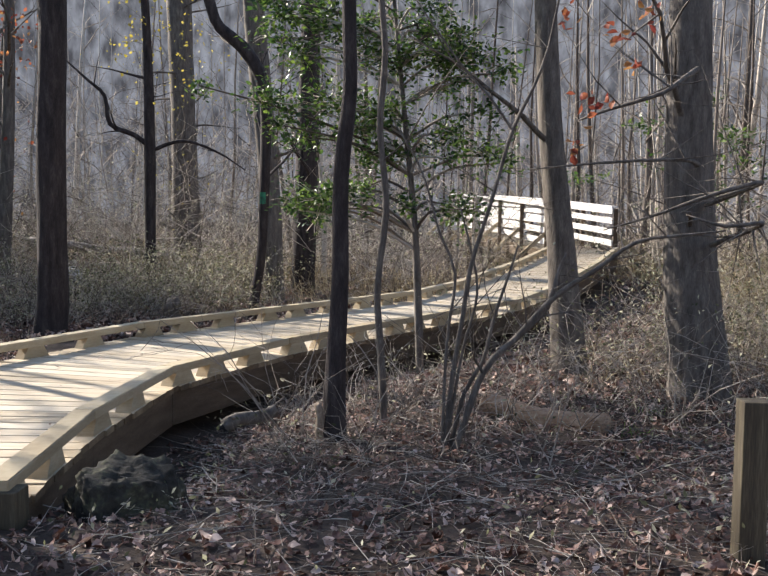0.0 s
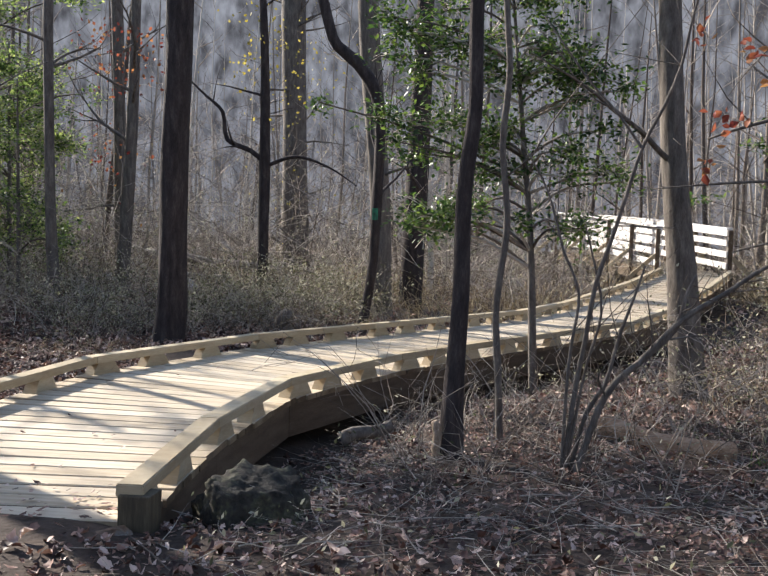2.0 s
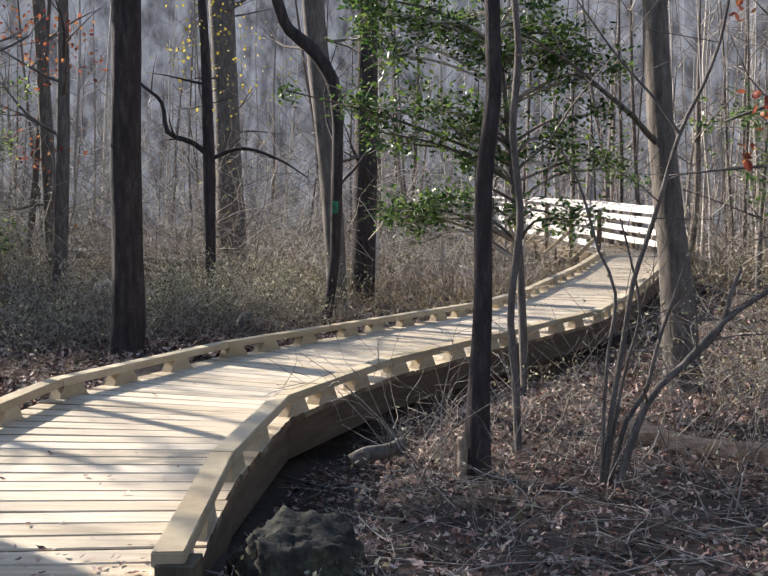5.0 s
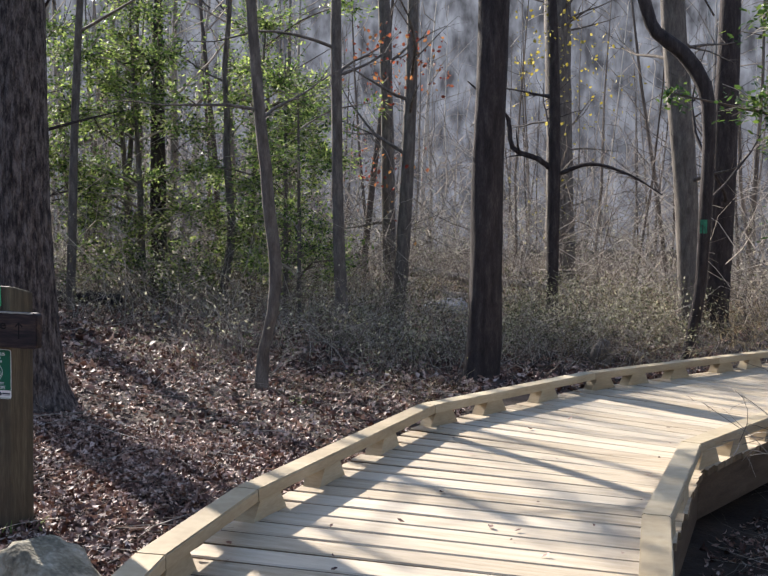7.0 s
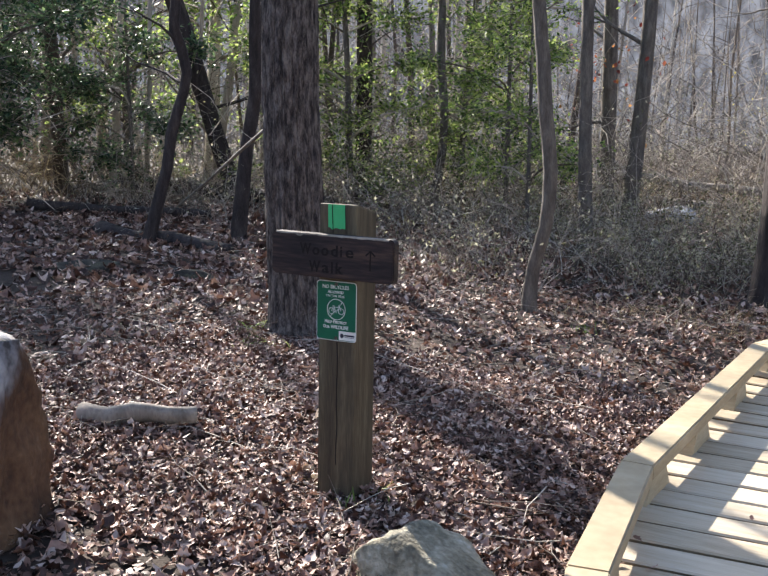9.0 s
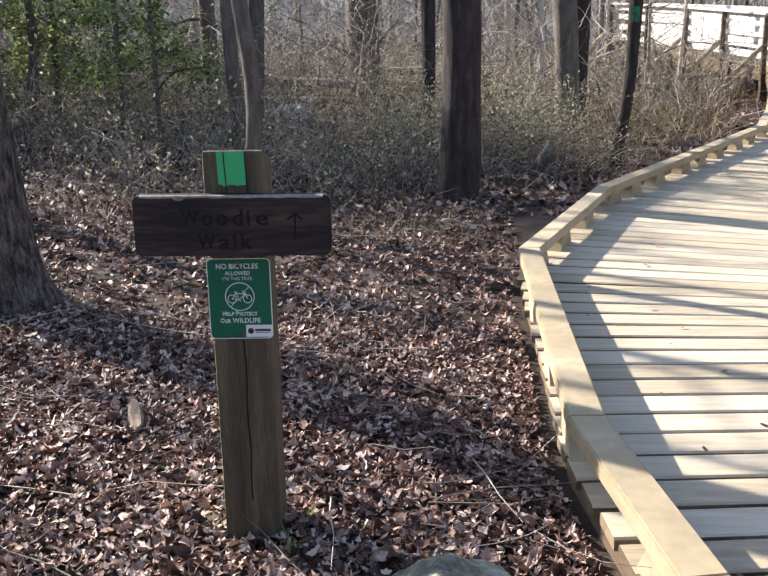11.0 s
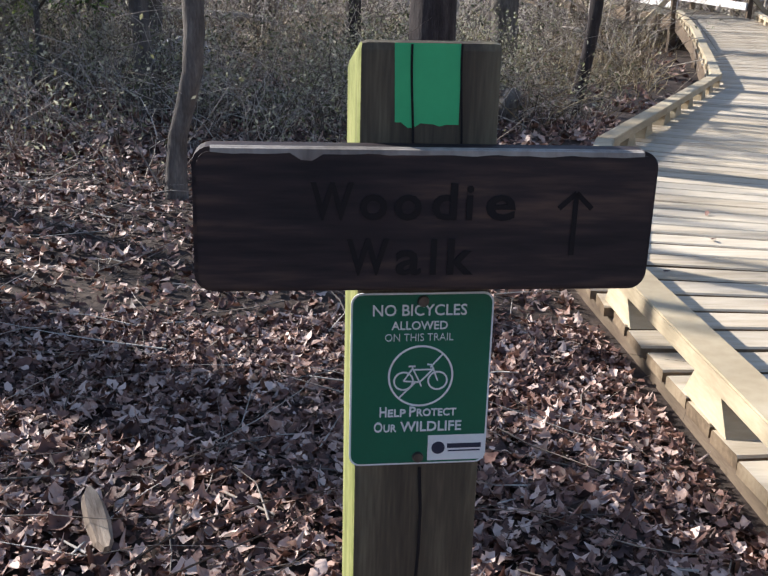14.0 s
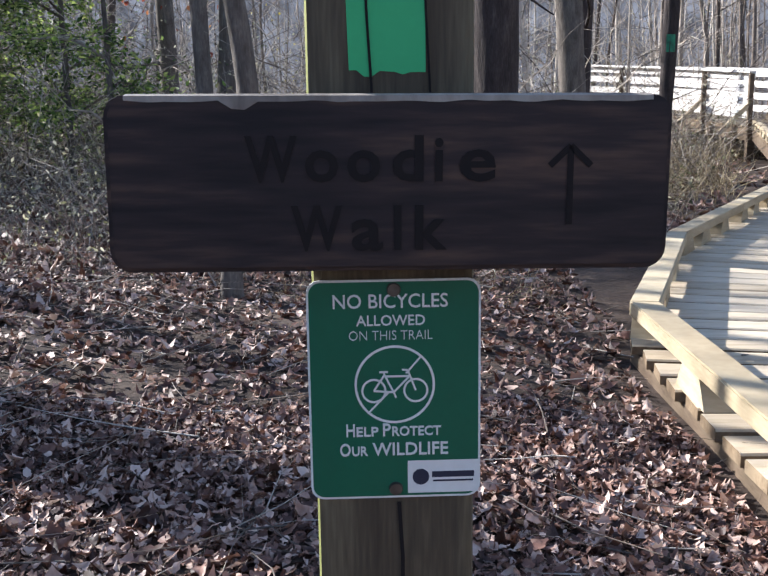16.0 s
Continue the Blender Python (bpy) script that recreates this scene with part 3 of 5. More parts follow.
    # green notice
    plate = part("notice_plate", rounded_plate(0.152, 0.2, 0.012, 0.0015), WHITE, sign, "green metal notice with white print")
    plate.location = (0, y0 - 0.001, 0.65 - z0)
    y1 = -0.0016
    field = part("field", rounded_plate(0.148, 0.196, 0.0105, 0.0006), SIGN_GREEN, plate)
    field.location = (0, y1 + 0.0003, 0)
    y2 = -0.0024
    part("ring", ring_band(0, 0.006, 0.0345, 0.0021, y2), WHITE, plate)
    for a, b in (((-0.0235, -0.0195), (-0.006, -0.0015)), ((0.010, 0.016), (0.0235, 0.0315))):
        bm = bmesh.new()
        stroke(bm, a, b, 0.0016, y2)
        part("slash", bm, WHITE, plate)
    bike = bmesh.new()
    for cx in (-0.0185, 0.0185):
        me = bpy.data.meshes.new("wheel_ring")
        rb = ring_band(cx, 0.0005, 0.0102, 0.0018, y2, 28)
        rb.to_mesh(me)
        rb.free()
        bike.from_mesh(me)
        bpy.data.meshes.remove(me)
    for a, b in (((-0.0185, 0.0005), (-0.009, 0.015)), ((-0.009, 0.015), (-0.001, -0.001)), ((-0.0185, 0.0005), (-0.001, -0.001)), ((-0.001, -0.001), (0.013, 0.0135)),
                 ((-0.009, 0.0135), (0.0125, 0.0135)), ((0.0185, 0.0005), (0.0115, 0.019)), ((0.0115, 0.019), (0.0065, 0.0195)), ((-0.0135, 0.0175), (-0.006, 0.0175)),
                 ((-0.0095, 0.0175), (-0.009, 0.014)), ((-0.001, -0.001), (0.001, -0.006))):
        stroke(bike, a, b, 0.0017, y2)
    part("bicycle_symbol", bike, WHITE, plate)
    for text, h, w, z, bold in (("NO BICYCLES", 0.0122, 0.100, 0.0752, 0.0001), ("ALLOWED", 0.0092, 0.060, 0.0595, 0.0001), ("ON THIS TRAIL", 0.0086, 0.073, 0.0465, -0.0002)):
        lettering("print", text, h, -0.003 - w / 2, -0.003 + w / 2, z, y2, WHITE, plate, bold)
    for x, text, h, w, z in ((-0.0435, "H", 0.0115, 0.0075, -0.0412), (-0.0345, "ELP", 0.0085, 0.0195, -0.0412), (-0.011, "P", 0.0115, 0.007, -0.0412), (-0.0028, "ROTECT", 0.0085, 0.0435, -0.0412),
                             (-0.0495, "O", 0.0115, 0.0095, -0.0592), (-0.0388, "UR", 0.0085, 0.014, -0.0592), (-0.0205, "WILDLIFE", 0.0115, 0.0675, -0.0592)):
        lettering("print", text, h, x, x + w, z, y2, WHITE, plate, 0.0002)
    st = part("sticker", rounded_plate(0.0635, 0.0305, 0.0005, 0.0004), WHITE, plate, "small white sticker with a round mark")
    st.location = (0.0425, y2 + 0.0006, -0.0805)
    bm = bmesh.new()
    bmesh.ops.create_cone(bm, cap_ends=True, segments=24, radius1=0.0075, radius2=0.0075, depth=0.0005, matrix=Matrix.Translation((-0.020, -0.0005, 0)) @ Matrix.Rotation(radians(90), 4, "X"))
    part("round_mark", bm, INK, st)
    bm = bmesh.new()
    box(bm, (0.038, 0.0005, 0.0055), Matrix.Translation((0.009, -0.0005, 0.002)))
    box(bm, (0.036, 0.0005, 0.0016), Matrix.Translation((0.009, -0.0005, -0.004)))
    part("print_bar", bm, INK, st)
    for z in (0.091, -0.091):
        bm = bmesh.new()
        bmesh.ops.create_cone(bm, cap_ends=True, segments=16, radius1=0.0065, radius2=0.0055, depth=0.004, matrix=Matrix.Translation((0, y2 - 0.001, z)) @ Matrix.Rotation(radians(90), 4, "X"))
        part("bolt", bm, BOLT, plate)


trail_sign()


# ---- trees ----
def trunk_into(verts, faces, pts, seg=12, rough=0.10, seed=0.0, stepz=0.16):
    line, rad = smooth_line(pts, stepz)
    tube_rows(verts, faces, line, rad, seg, rough, seed=seed)


def grow(verts, faces, rng, p, d, length, r, depth, wander=0.35, lift=0.1):
    """A bare branch with smaller ones."""
    n = max(3, int(length / 0.22))
    pts, rad = [p.copy()], [r]
    kids = []
    for i in range(n):
        d = (d + Vector((rng.gauss(0, 1), rng.gauss(0, 1), rng.gauss(0, 1) + lift)) * wander * 0.35).normalized()
        p = p + d * (length / n)
        pts.append(p.copy())
        rad.append(max(r * (1 - 0.85 * (i + 1) / n), 0.0015))
        if depth and i and rng.random() < 0.75:
            side = Vector((rng.gauss(0, 1), rng.gauss(0, 1), rng.gauss(0.2, 0.7))).normalized()
            kids.append((p.copy(), (d * 0.7 + side * 0.9).normalized(), length * rng.uniform(0.35, 0.65) * (1 - 0.5 * i / n), rad[-1] * 0.65))
    tube_rows(verts, faces, pts, rad, 5 if r > 0.008 else 3)
    for k in kids:
        grow(verts, faces, rng, *k, depth - 1, wander, lift)


def tree(pts, bark, label, top=6.0, limbs=0, seed=1, seg=14, rough=0.10, branches=(), limb_from=1.4, group="", crown=None, tail_r=0.6):
    """A trunk through the given points (x, y, z, radius), carried on to the height top, with bare limbs."""
    rng = random.Random(seed)
    base = Vector(pts[0][:3])
    a, b = Vector(pts[-2]), Vector(pts[-1])
    pts = [tuple(p) for p in pts]
    lean = ((b - a) / max(b.z - a.z, 0.2))
    rise = top - b.z
    if rise > 0:
        for k in (0.35, 0.7, 1.0):
            pts.append((b.x + lean.x * rise * k * 0.6 + rng.uniform(-.05, .05), b.y + lean.y * rise * k * 0.6, b.z + rise * k, b.w * (1 - (1 - tail_r) * k)))
    home = empty("tree", base, label, "tree", group)
    rel = [(p[0] - base.x, p[1] - base.y, p[2] - base.z, p[3]) for p in pts]
    rel.insert(0, (rel[0][0], rel[0][1], -0.25, rel[0][3] * 1.25))
    v, f = [], []
    trunk_into(v, f, rel, seg, rough, seed * 3.7)
    ob = new("trunk", raw("trunk", v, f, bark, True))
    ob.parent = home
    line, rad = smooth_line(rel, 0.1)
    v, f = [], []
    for k in range(limbs):
        i = rng.randrange(len(line))
        tries = 0
        while line[i].z < limb_from and tries < 60:
            i, tries = rng.randrange(len(line)), tries + 1
        if line[i].z < limb_from:
            continue
        an = rng.uniform(0, 6.28)
        d = Vector((math.cos(an), math.sin(an), rng.uniform(0.1, 0.9))).normalized()
        v, f = [], []
        grow(v, f, rng, line[i], d, rng.uniform(0.7, 2.0), min(rad[i] * 0.35, 0.03), 2)
        ob = new("limb", raw("limb", v, f, bark, True))
        ob.parent = home
    for br in branches:
        v, f = [], []
        q = [(p[0] - base.x, p[1] - base.y, p[2] - base.z, p[3]) for p in br]
        pl, pr = smooth_line(q, 0.1)
        tube_rows(v, f, pl, pr, 8, 0.1, seed=seed)
        for k in range(max(2, len(pl) // 5)):
            i = rng.randrange(1, len(pl))
            d = Vector((rng.gauss(0, 1), rng.gauss(0, 1), rng.gauss(0.5, 0.7))).normalized()
            grow(v, f, rng, pl[i], d, rng.uniform(0.3, 0.9), pr[i] * 0.5, 1)
        ob = new("limb", raw("limb", v, f, bark, True))
        ob.parent = home
    if crown:
        crown(home, base)
    return home


def ribbed_trunk(pts, ribs, depth, seg, stepz, seed):
    """A trunk whose bark stands in long interlaced ridges."""
    line, rad = smooth_line(pts, stepz)
    v, f = [], []
    for i, p in enumerate(line):
        for s in range(seg):
            a = 2 * math.pi * s / seg
            w = a * ribs + 7.5 * noise.noise(Vector((math.cos(a) * 4.5, math.sin(a) * 4.5, p.z * 3.4 + seed)))
            n2 = noise.noise(Vector((math.cos(a) * 9, math.sin(a) * 9, p.z * 7 + seed)))
            flare = 1 + 0.10 * math.cos(a * 4 + 1) * step(0.5, 0.0, p.z)
            r = rad[i] * flare + depth * (abs(math.sin(w / 2)) ** 0.6 - 0.6) + depth * 0.5 * n2
            v.append(p + Vector((r * math.cos(a), r * math.sin(a), 0)))
    for i in range(len(line) - 1):
        for s in range(seg):
            t = (s + 1) % seg
            f.append((i * seg + s, i * seg + t, (i + 1) * seg + t, (i + 1) * seg + s))
    return v, f


def oak():
    base = Vector((-1.54, 2.02, 0.0))
    base.z = ground_z(base.x, base.y)
    home = empty("tree", base, "tall straight hardwood with deeply furrowed grey-brown bark", "tree")
    v, f = ribbed_trunk([(0, 0, -0.2, .31), (0.0, 0, 0.02, .245), (-0.02, -.01, 0.16, .202), (-0.05, -0.02, .5, .176), (-.08, -.04, 1.2, .160), (-.09, -.05, 1.9, .156), (-.1, -.06, 4.5, .125), (-.12, -.06, 8.0, .09)], 30, 0.015, 240, 0.03, 5.0)
    ob = new("trunk", raw("trunk", v, f, BARK_FURROWED, True))
    ob.parent = home
    rng = random.Random(77)
    for z, a in ((3.6, 2.9), (4.3, 0.6), (5.2, 4.4), (6.1, 1.8)):
        v, f = [], []
        grow(v, f, rng, Vector((-0.1, -0.06, z)), Vector((math.cos(a), math.sin(a), 0.6)).normalized(), 1.9, 0.035, 2)
        ob = new("limb", raw("limb", v, f, BARK_GREY, True))
        ob.parent = home


oak()
tree([(0.59, 5.14, -0.06, 0.168), (0.625, 5.14, 0.26, 0.154), (0.63, 5.14, 0.74, 0.146), (0.63, 5.14, 1.86, 0.134), (0.66, 5.15, 3.14, 0.130)], BARK_DARK, "straight dark-barked tree beside the boardwalk", 8, 4, 3, 24, 0.12, limb_from=3.6)
tree([(3.73, 1.61, -0.2, 0.085), (3.74, 1.61, 0.30, 0.064), (3.76, 1.61, 0.83, 0.050), (3.76, 1.61, 1.42, 0.048), (3.81, 1.60, 1.91, 0.045), (3.80, 1.60, 2.39, 0.044)], BARK_DARK, "slender crooked dark tree beside the boardwalk", 6, 4, 5, 16, 0.16, limb_from=2.9)
tree([(4.01, 2.21, -0.22, 0.026), (3.98, 2.22, 0.33, 0.024), (3.955, 2.22, 0.62, 0.022), (3.97, 2.22, 0.89, 0.022), (4.005, 2.21, 1.2, 0.023), (3.99, 2.21, 1.44, 0.021), (3.955, 2.22, 1.75, 0.022), (3.97, 2.22, 1.99, 0.022), (3.985, 2.22, 2.25, 0.021), (3.96, 2.22, 2.53, 0.020)], BARK_GREY, "thin wavy grey-barked sapling beside the boardwalk", 5, 5, 7, 12, 0.12)
tree([(5.60, 4.63, -0.25, 0.175), (5.49, 4.66, 0.92, 0.126), (5.38, 4.69, 1.94, 0.105), (5.30, 4.72, 3.11, 0.097)], BARK_GREY, "grey-barked leaning tree with fine twigs", 8, 5, 11, 18, 0.12)
tree([(6.42, 3.33, -0.35, 0.29), (6.38, 3.34, 0.0, 0.24), (6.30, 3.36, 0.73, 0.198), (6.25, 3.38, 1.84, 0.168), (6.23, 3.38, 2.94, 0.152)], BARK_GREY, "thick grey-barked tree with a flared foot", 9, 2, 13, 26, 0.14)
tree([(2.18, 7.40, -0.04, 0.066), (2.29, 7.41, 0.66, 0.058), (2.32, 7.42, 1.38, 0.063), (2.34, 7.42, 2.34, 0.063), (2.28, 7.41, 2.81, 0.078), (2.06, 7.38, 3.16, 0.078), (1.80, 7.35, 3.37, 0.068), (1.69, 7.34, 3.63, 0.066)], BARK_DARK,
     "bent dark tree with a green painted blaze", 6, 3, 17, 14, 0.12)
tree([(2.05, 10.0, -0.1, 0.155), (1.97, 9.99, 1.59, 0.150), (1.72, 9.96, 4.24, 0.155)], BARK_GREY, "grey-brown tree wrapped in fine vines", 9, 6, 19)
tree([(2.27, 11.5, -0.1, 0.20), (2.34, 11.51, 2.39, 0.180), (2.37, 11.51, 4.60, 0.139)], BARK_DARK, "dark straight tree in the wood", 9, 4, 23)
tree([(-1.03, 17.1, -0.1, 0.36), (-1.09, 17.07, 2.73, 0.277), (-1.19, 17.05, 5.80, 0.272)], BARK_GREY, "thick vine-covered tree in the wood", 11, 26, 29, limb_from=0.6)
tree([(0.33, 9.53, -0.05, 0.081), (0.33, 9.53, 1.99, 0.081), (0.31, 9.53, 3.16, 0.068), (0.27, 9.52, 4.12, 0.055)], BARK_DARK, "slim tree with a hooked side branch", 7, 8, 31,
     branches=([(0.32, 9.53, 2.12, 0.040), (0.12, 9.48, 2.28, 0.037), (-0.20, 9.40, 2.42, 0.034), (-0.27, 9.38, 2.81, 0.027), (-0.49, 9.33, 3.02, 0.020), (-0.8, 9.3, 3.3, 0.01)],
               [(0.32, 9.53, 2.05, 0.03), (0.8, 9.5, 2.2, 0.024), (1.3, 9.5, 2.05, 0.016), (1.7, 9.5, 1.8, 0.008)]), limb_from=2.2)
tree([(-1.34, 6.53, 0.0, 0.084), (-1.40, 6.51, 1.40, 0.061), (-1.44, 6.49, 3.42, 0.057)], BARK_GREY, "slender grey tree at the edge of the clearing", 7, 5, 37)
tree([(-1.75, 9.30, 0.0, 0.104), (-1.65, 9.34, 1.93, 0.090), (-1.60, 9.36, 4.07, 0.071)], BARK_GREY, "slender grey-brown tree in the wood", 8, 6, 41)
tree([(-2.77, 11.67, 0.0, 0.124), (-2.82, 11.65, 2.27, 0.107), (-2.89, 11.63, 4.56, 0.101)], BARK_GREY, "slender grey tree in the wood", 8, 6, 43)
tree([(-0.76, 3.62, 0.0, 0.060), (-0.74, 3.62, 0.32, 0.046), (-0.66, 3.62, 0.62, 0.047), (-0.65, 3.64, 1.0, 0.050), (-0.70, 3.62, 1.42, 0.048), (-0.73, 3.62, 1.75, 0.046), (-0.77, 3.6, 2.12, 0.045)], BARK_GREY, "curved grey sapling with vines at its foot", 6, 3, 47, 16)
tree([(-4.28, 4.77, 0.15, 0.085), (-4.25, 4.88, 1.11, 0.068), (-4.18, 4.92, 1.58, 0.066), (-4.16, 4.89, 2.11, 0.064), (-4.13, 4.87, 2.46, 0.062)], BARK_DARK, "crooked dark tree on the leafy slope", 4.0, 3, 53)
tree([(-4.66, 3.90, 0.12, 0.070), (-4.55, 4.08, 0.89, 0.052), (-4.52, 4.11, 1.20, 0.055), (-4.40, 4.20, 1.75, 0.047), (-4.46, 4.11, 2.12, 0.050), (-4.43, 4.10, 2.38, 0.044)], BARK_DARK, "crooked dark tree on the leafy slope", 4.0, 3, 59)
tree([(-5.83, 9.62, 0.1, 0.137), (-5.85, 9.61, 3.03, 0.109)], BARK_DARK, "black straight trunk among evergreens", 5, 2, 61)
tree([(-4.45, 9.13, 0.1, 0.073), (-4.30, 9.20, 1.23, 0.060), (-4.36, 9.17, 2.31, 0.053), (-4.36, 9.17, 2.93, 0.047)], BARK_GREY, "thin curved tree among evergreens", 5, 2, 67)
tree([(-6.75, 7.95, 0.1, 0.14), (-7.02, 7.75, 1.04, 0.124), (-7.32, 7.53, 2.31, 0.12), (-7.56, 7.36, 3.21, 0.12)], BARK_DARK, "dark leaning tree among evergreens", 4.5, 1, 71)


# ---- foliage helpers ----
def blades(name, centres, normals, ups, lengths, widths, mat, fold=0.25, curl=0.2, lobed=False, plain=False):
    """One mesh of many folded leaves. Arrays, one row a leaf."""
    c, n, u = (np.asarray(a, float) for a in (centres, normals, ups))
    n /= np.linalg.norm(n, axis=1)[:, None] + 1e-9
    u -= n * (u * n).sum(1)[:, None]
    u /= np.linalg.norm(u, axis=1)[:, None] + 1e-9
    s = np.cross(u, n)
    L, W = np.asarray(lengths)[:, None], np.asarray(widths)[:, None]
    f, k = np.broadcast_to(np.asarray(fold, float).reshape(-1, 1), L.shape), np.broadcast_to(np.asarray(curl, float).reshape(-1, 1), L.shape)
    base = c - u * L * 0.5 + n * k * L * 0.25
    tip = c + u * L * 0.5 + n * k * L * 0.35
    mid = c
    l1 = mid + s * W * 0.5 - u * L * 0.10 + n * f * W
    r1 = mid - s * W * 0.5 - u * L * 0.04 + n * f * W
    l2 = mid + s * W * 0.36 + u * L * 0.24 + n * (f * W + k * L * 0.1)
    r2 = mid - s * W * 0.40 + u * L * 0.20 + n * (f * W + k * L * 0.1)
    ring = [base, l1, l2, tip, r2, r1]
    if lobed:
        # an outline with a stalk and cut-in lobes, each leaf warped its own way
        jig = np.random.default_rng(len(c)).uniform(0.7, 1.3, (len(c), 12, 1))
        ring = []
        for j, (a, b) in enumerate(((-0.62, 0.02), (-0.36, 0.24), (-0.16, 0.46), (0.02, 0.40), (0.20, 0.50), (0.36, 0.30), (0.50, 0.06), (0.36, -0.26), (0.22, -0.46), (0.03, -0.42), (-0.12, -0.52), (-0.38, -0.22))):
            t = abs(b) * 2
            ring.append(c + u * L * a * (0.5 + 0.5 * jig[:, j]) + s * W * b * jig[:, j] + n * (f * W * t * t * jig[:, (j * 5) % 12] + k * L * a * a * 1.6))
    m = len(c)
    if plain:
        v = np.stack([base, l1, tip, r1], 1).reshape(-1, 3)
        idx = (np.arange(m)[:, None, None] * 4 + np.array([[1, 0, 2], [2, 0, 3]])[None]).reshape(-1, 3)
    else:
        g = len(ring)
        v = np.stack(ring + [mid], 1).reshape(-1, 3)
        q = np.array([[(j + 1) % g, j, g] for j in range(g)])
        idx = (np.arange(m)[:, None, None] * (g + 1) + q[None]).reshape(-1, 3)
    me = bpy.data.meshes.new(name)
    me.vertices.add(len(v))
    me.vertices.foreach_set("co", v.ravel())
    me.loops.add(idx.size)
    me.loops.foreach_set("vertex_index", idx.ravel().astype(np.int32))
    me.polygons.add(len(idx))
    me.polygons.foreach_set("loop_start", np.arange(0, idx.size, 3, dtype=np.int32))
    me.polygons.foreach_set("loop_total", np.full(len(idx), 3, dtype=np.int32))
    me.update(calc_edges=True)
    me.materials.append(mat)
    return me


def stems(name, starts, ways, lengths, radii, mat, rng, bend=0.35, knots=4, droop=0.0):
    """One mesh of many thin three-sided bent stems."""
    p, d = np.array(starts, float), np.array(ways, float)
    d /= np.linalg.norm(d, axis=1)[:, None]
    m = len(p)
    L, R = np.array(lengths, float)[:, None], np.array(radii, float)[:, None]
    rings = []
    for i in range(knots):
        side = np.cross(d, np.array([0.31, 0.87, 0.38]))
        side /= np.linalg.norm(side, axis=1)[:, None] + 1e-9
        other = np.cross(d, side)
        r = R * (1 - 0.8 * i / (knots - 1))
        rings.append(np.stack([p + side * r, p + (-0.5 * side + 0.87 * other) * r, p + (-0.5 * side - 0.87 * other) * r], 1))
        p = p + d * L / (knots - 1)
        d = d + rng.normal(0, bend, (m, 3)) * np.array([1, 1, 0.6]) - np.array([0, 0, droop])
        d /= np.linalg.norm(d, axis=1)[:, None]
    v = np.stack(rings, 1).reshape(-1, 3)
    tri = []
    for i in range(knots - 1):
        for s in range(3):
            a, b = i * 3 + s, i * 3 + (s + 1) % 3
            tri.append((a, b, b + 3, a + 3))
    q = np.array(tri)
    idx = (np.arange(m)[:, None, None] * (3 * knots) + q[None]).reshape(-1, 4)
    me = bpy.data.meshes.new(name)
    me.vertices.add(len(v))
    me.vertices.foreach_set("co", v.ravel())
    me.loops.add(idx.size)
    me.loops.foreach_set("vertex_index", idx.ravel().astype(np.int32))
    me.polygons.add(len(idx))
    me.polygons.foreach_set("loop_start", np.arange(0, idx.size, 4, dtype=np.int32))
    me.polygons.foreach_set("loop_total", np.full(len(idx), 4, dtype=np.int32))
    me.update(calc_edges=True)
    me.materials.append(mat)
    return me


def on_deck(x, y, pad=0.0):
    """Whether a spot lies under the low boardwalk."""
    if y < -0.8 - pad or y > 19:
        return False
    lx = np.interp(y, [p[1] for p in LEFT_RAIL], [p[0] for p in LEFT_RAIL])
    rx = np.interp(y, [p[1] for p in RIGHT_RAIL], [p[0] for p in RIGHT_RAIL])
    return lx - 0.06 - pad < x < rx + 0.06 + pad


def spots(rng, count, x0, x1, y0, y1, pad=0.02, keep=None):
    out = []
    while len(out) < count:
        x, y = rng.uniform(x0, x1), rng.uniform(y0, y1)
        if on_deck(x, y, pad) or (keep and not keep(x, y)):
            continue
        out.append((x, y))
    return out


# ---- fallen leaves ----
def leaf_litter(name, label, areas, seed, size=1.0):
    rng = np.random.default_rng(seed)
    c, n, u, L, W, F, K = [], [], [], [], [], [], []
    for count, x0, x1, y0, y1, lo, hi in areas:
        for x, y in spots(rng, count, x0, x1, y0, y1, -0.02):
            c.append((x, y, ground_z(x, y) + rng.uniform(0.002, 0.028)))
            t = rng.normal(0, 0.36, 2)
            n.append((t[0] * 1.25, t[1] * 1.25, 1.0))
            a = rng.uniform(0, 6.28)
            u.append((math.cos(a), math.sin(a), rng.normal(0, 0.2)))
            l = rng.uniform(lo, hi) * size
            L.append(l)
            W.append(l * rng.uniform(0.25, 0.85))
            F.append(rng.normal(0.10, 0.30))
            K.append(rng.normal(0.2, 0.55))
    me = blades(name, c, n, u, L, W, LEAF_LITTER, F, K, True)
    tagged(new(name, me), label, "fallen leaves", kind="stuff")


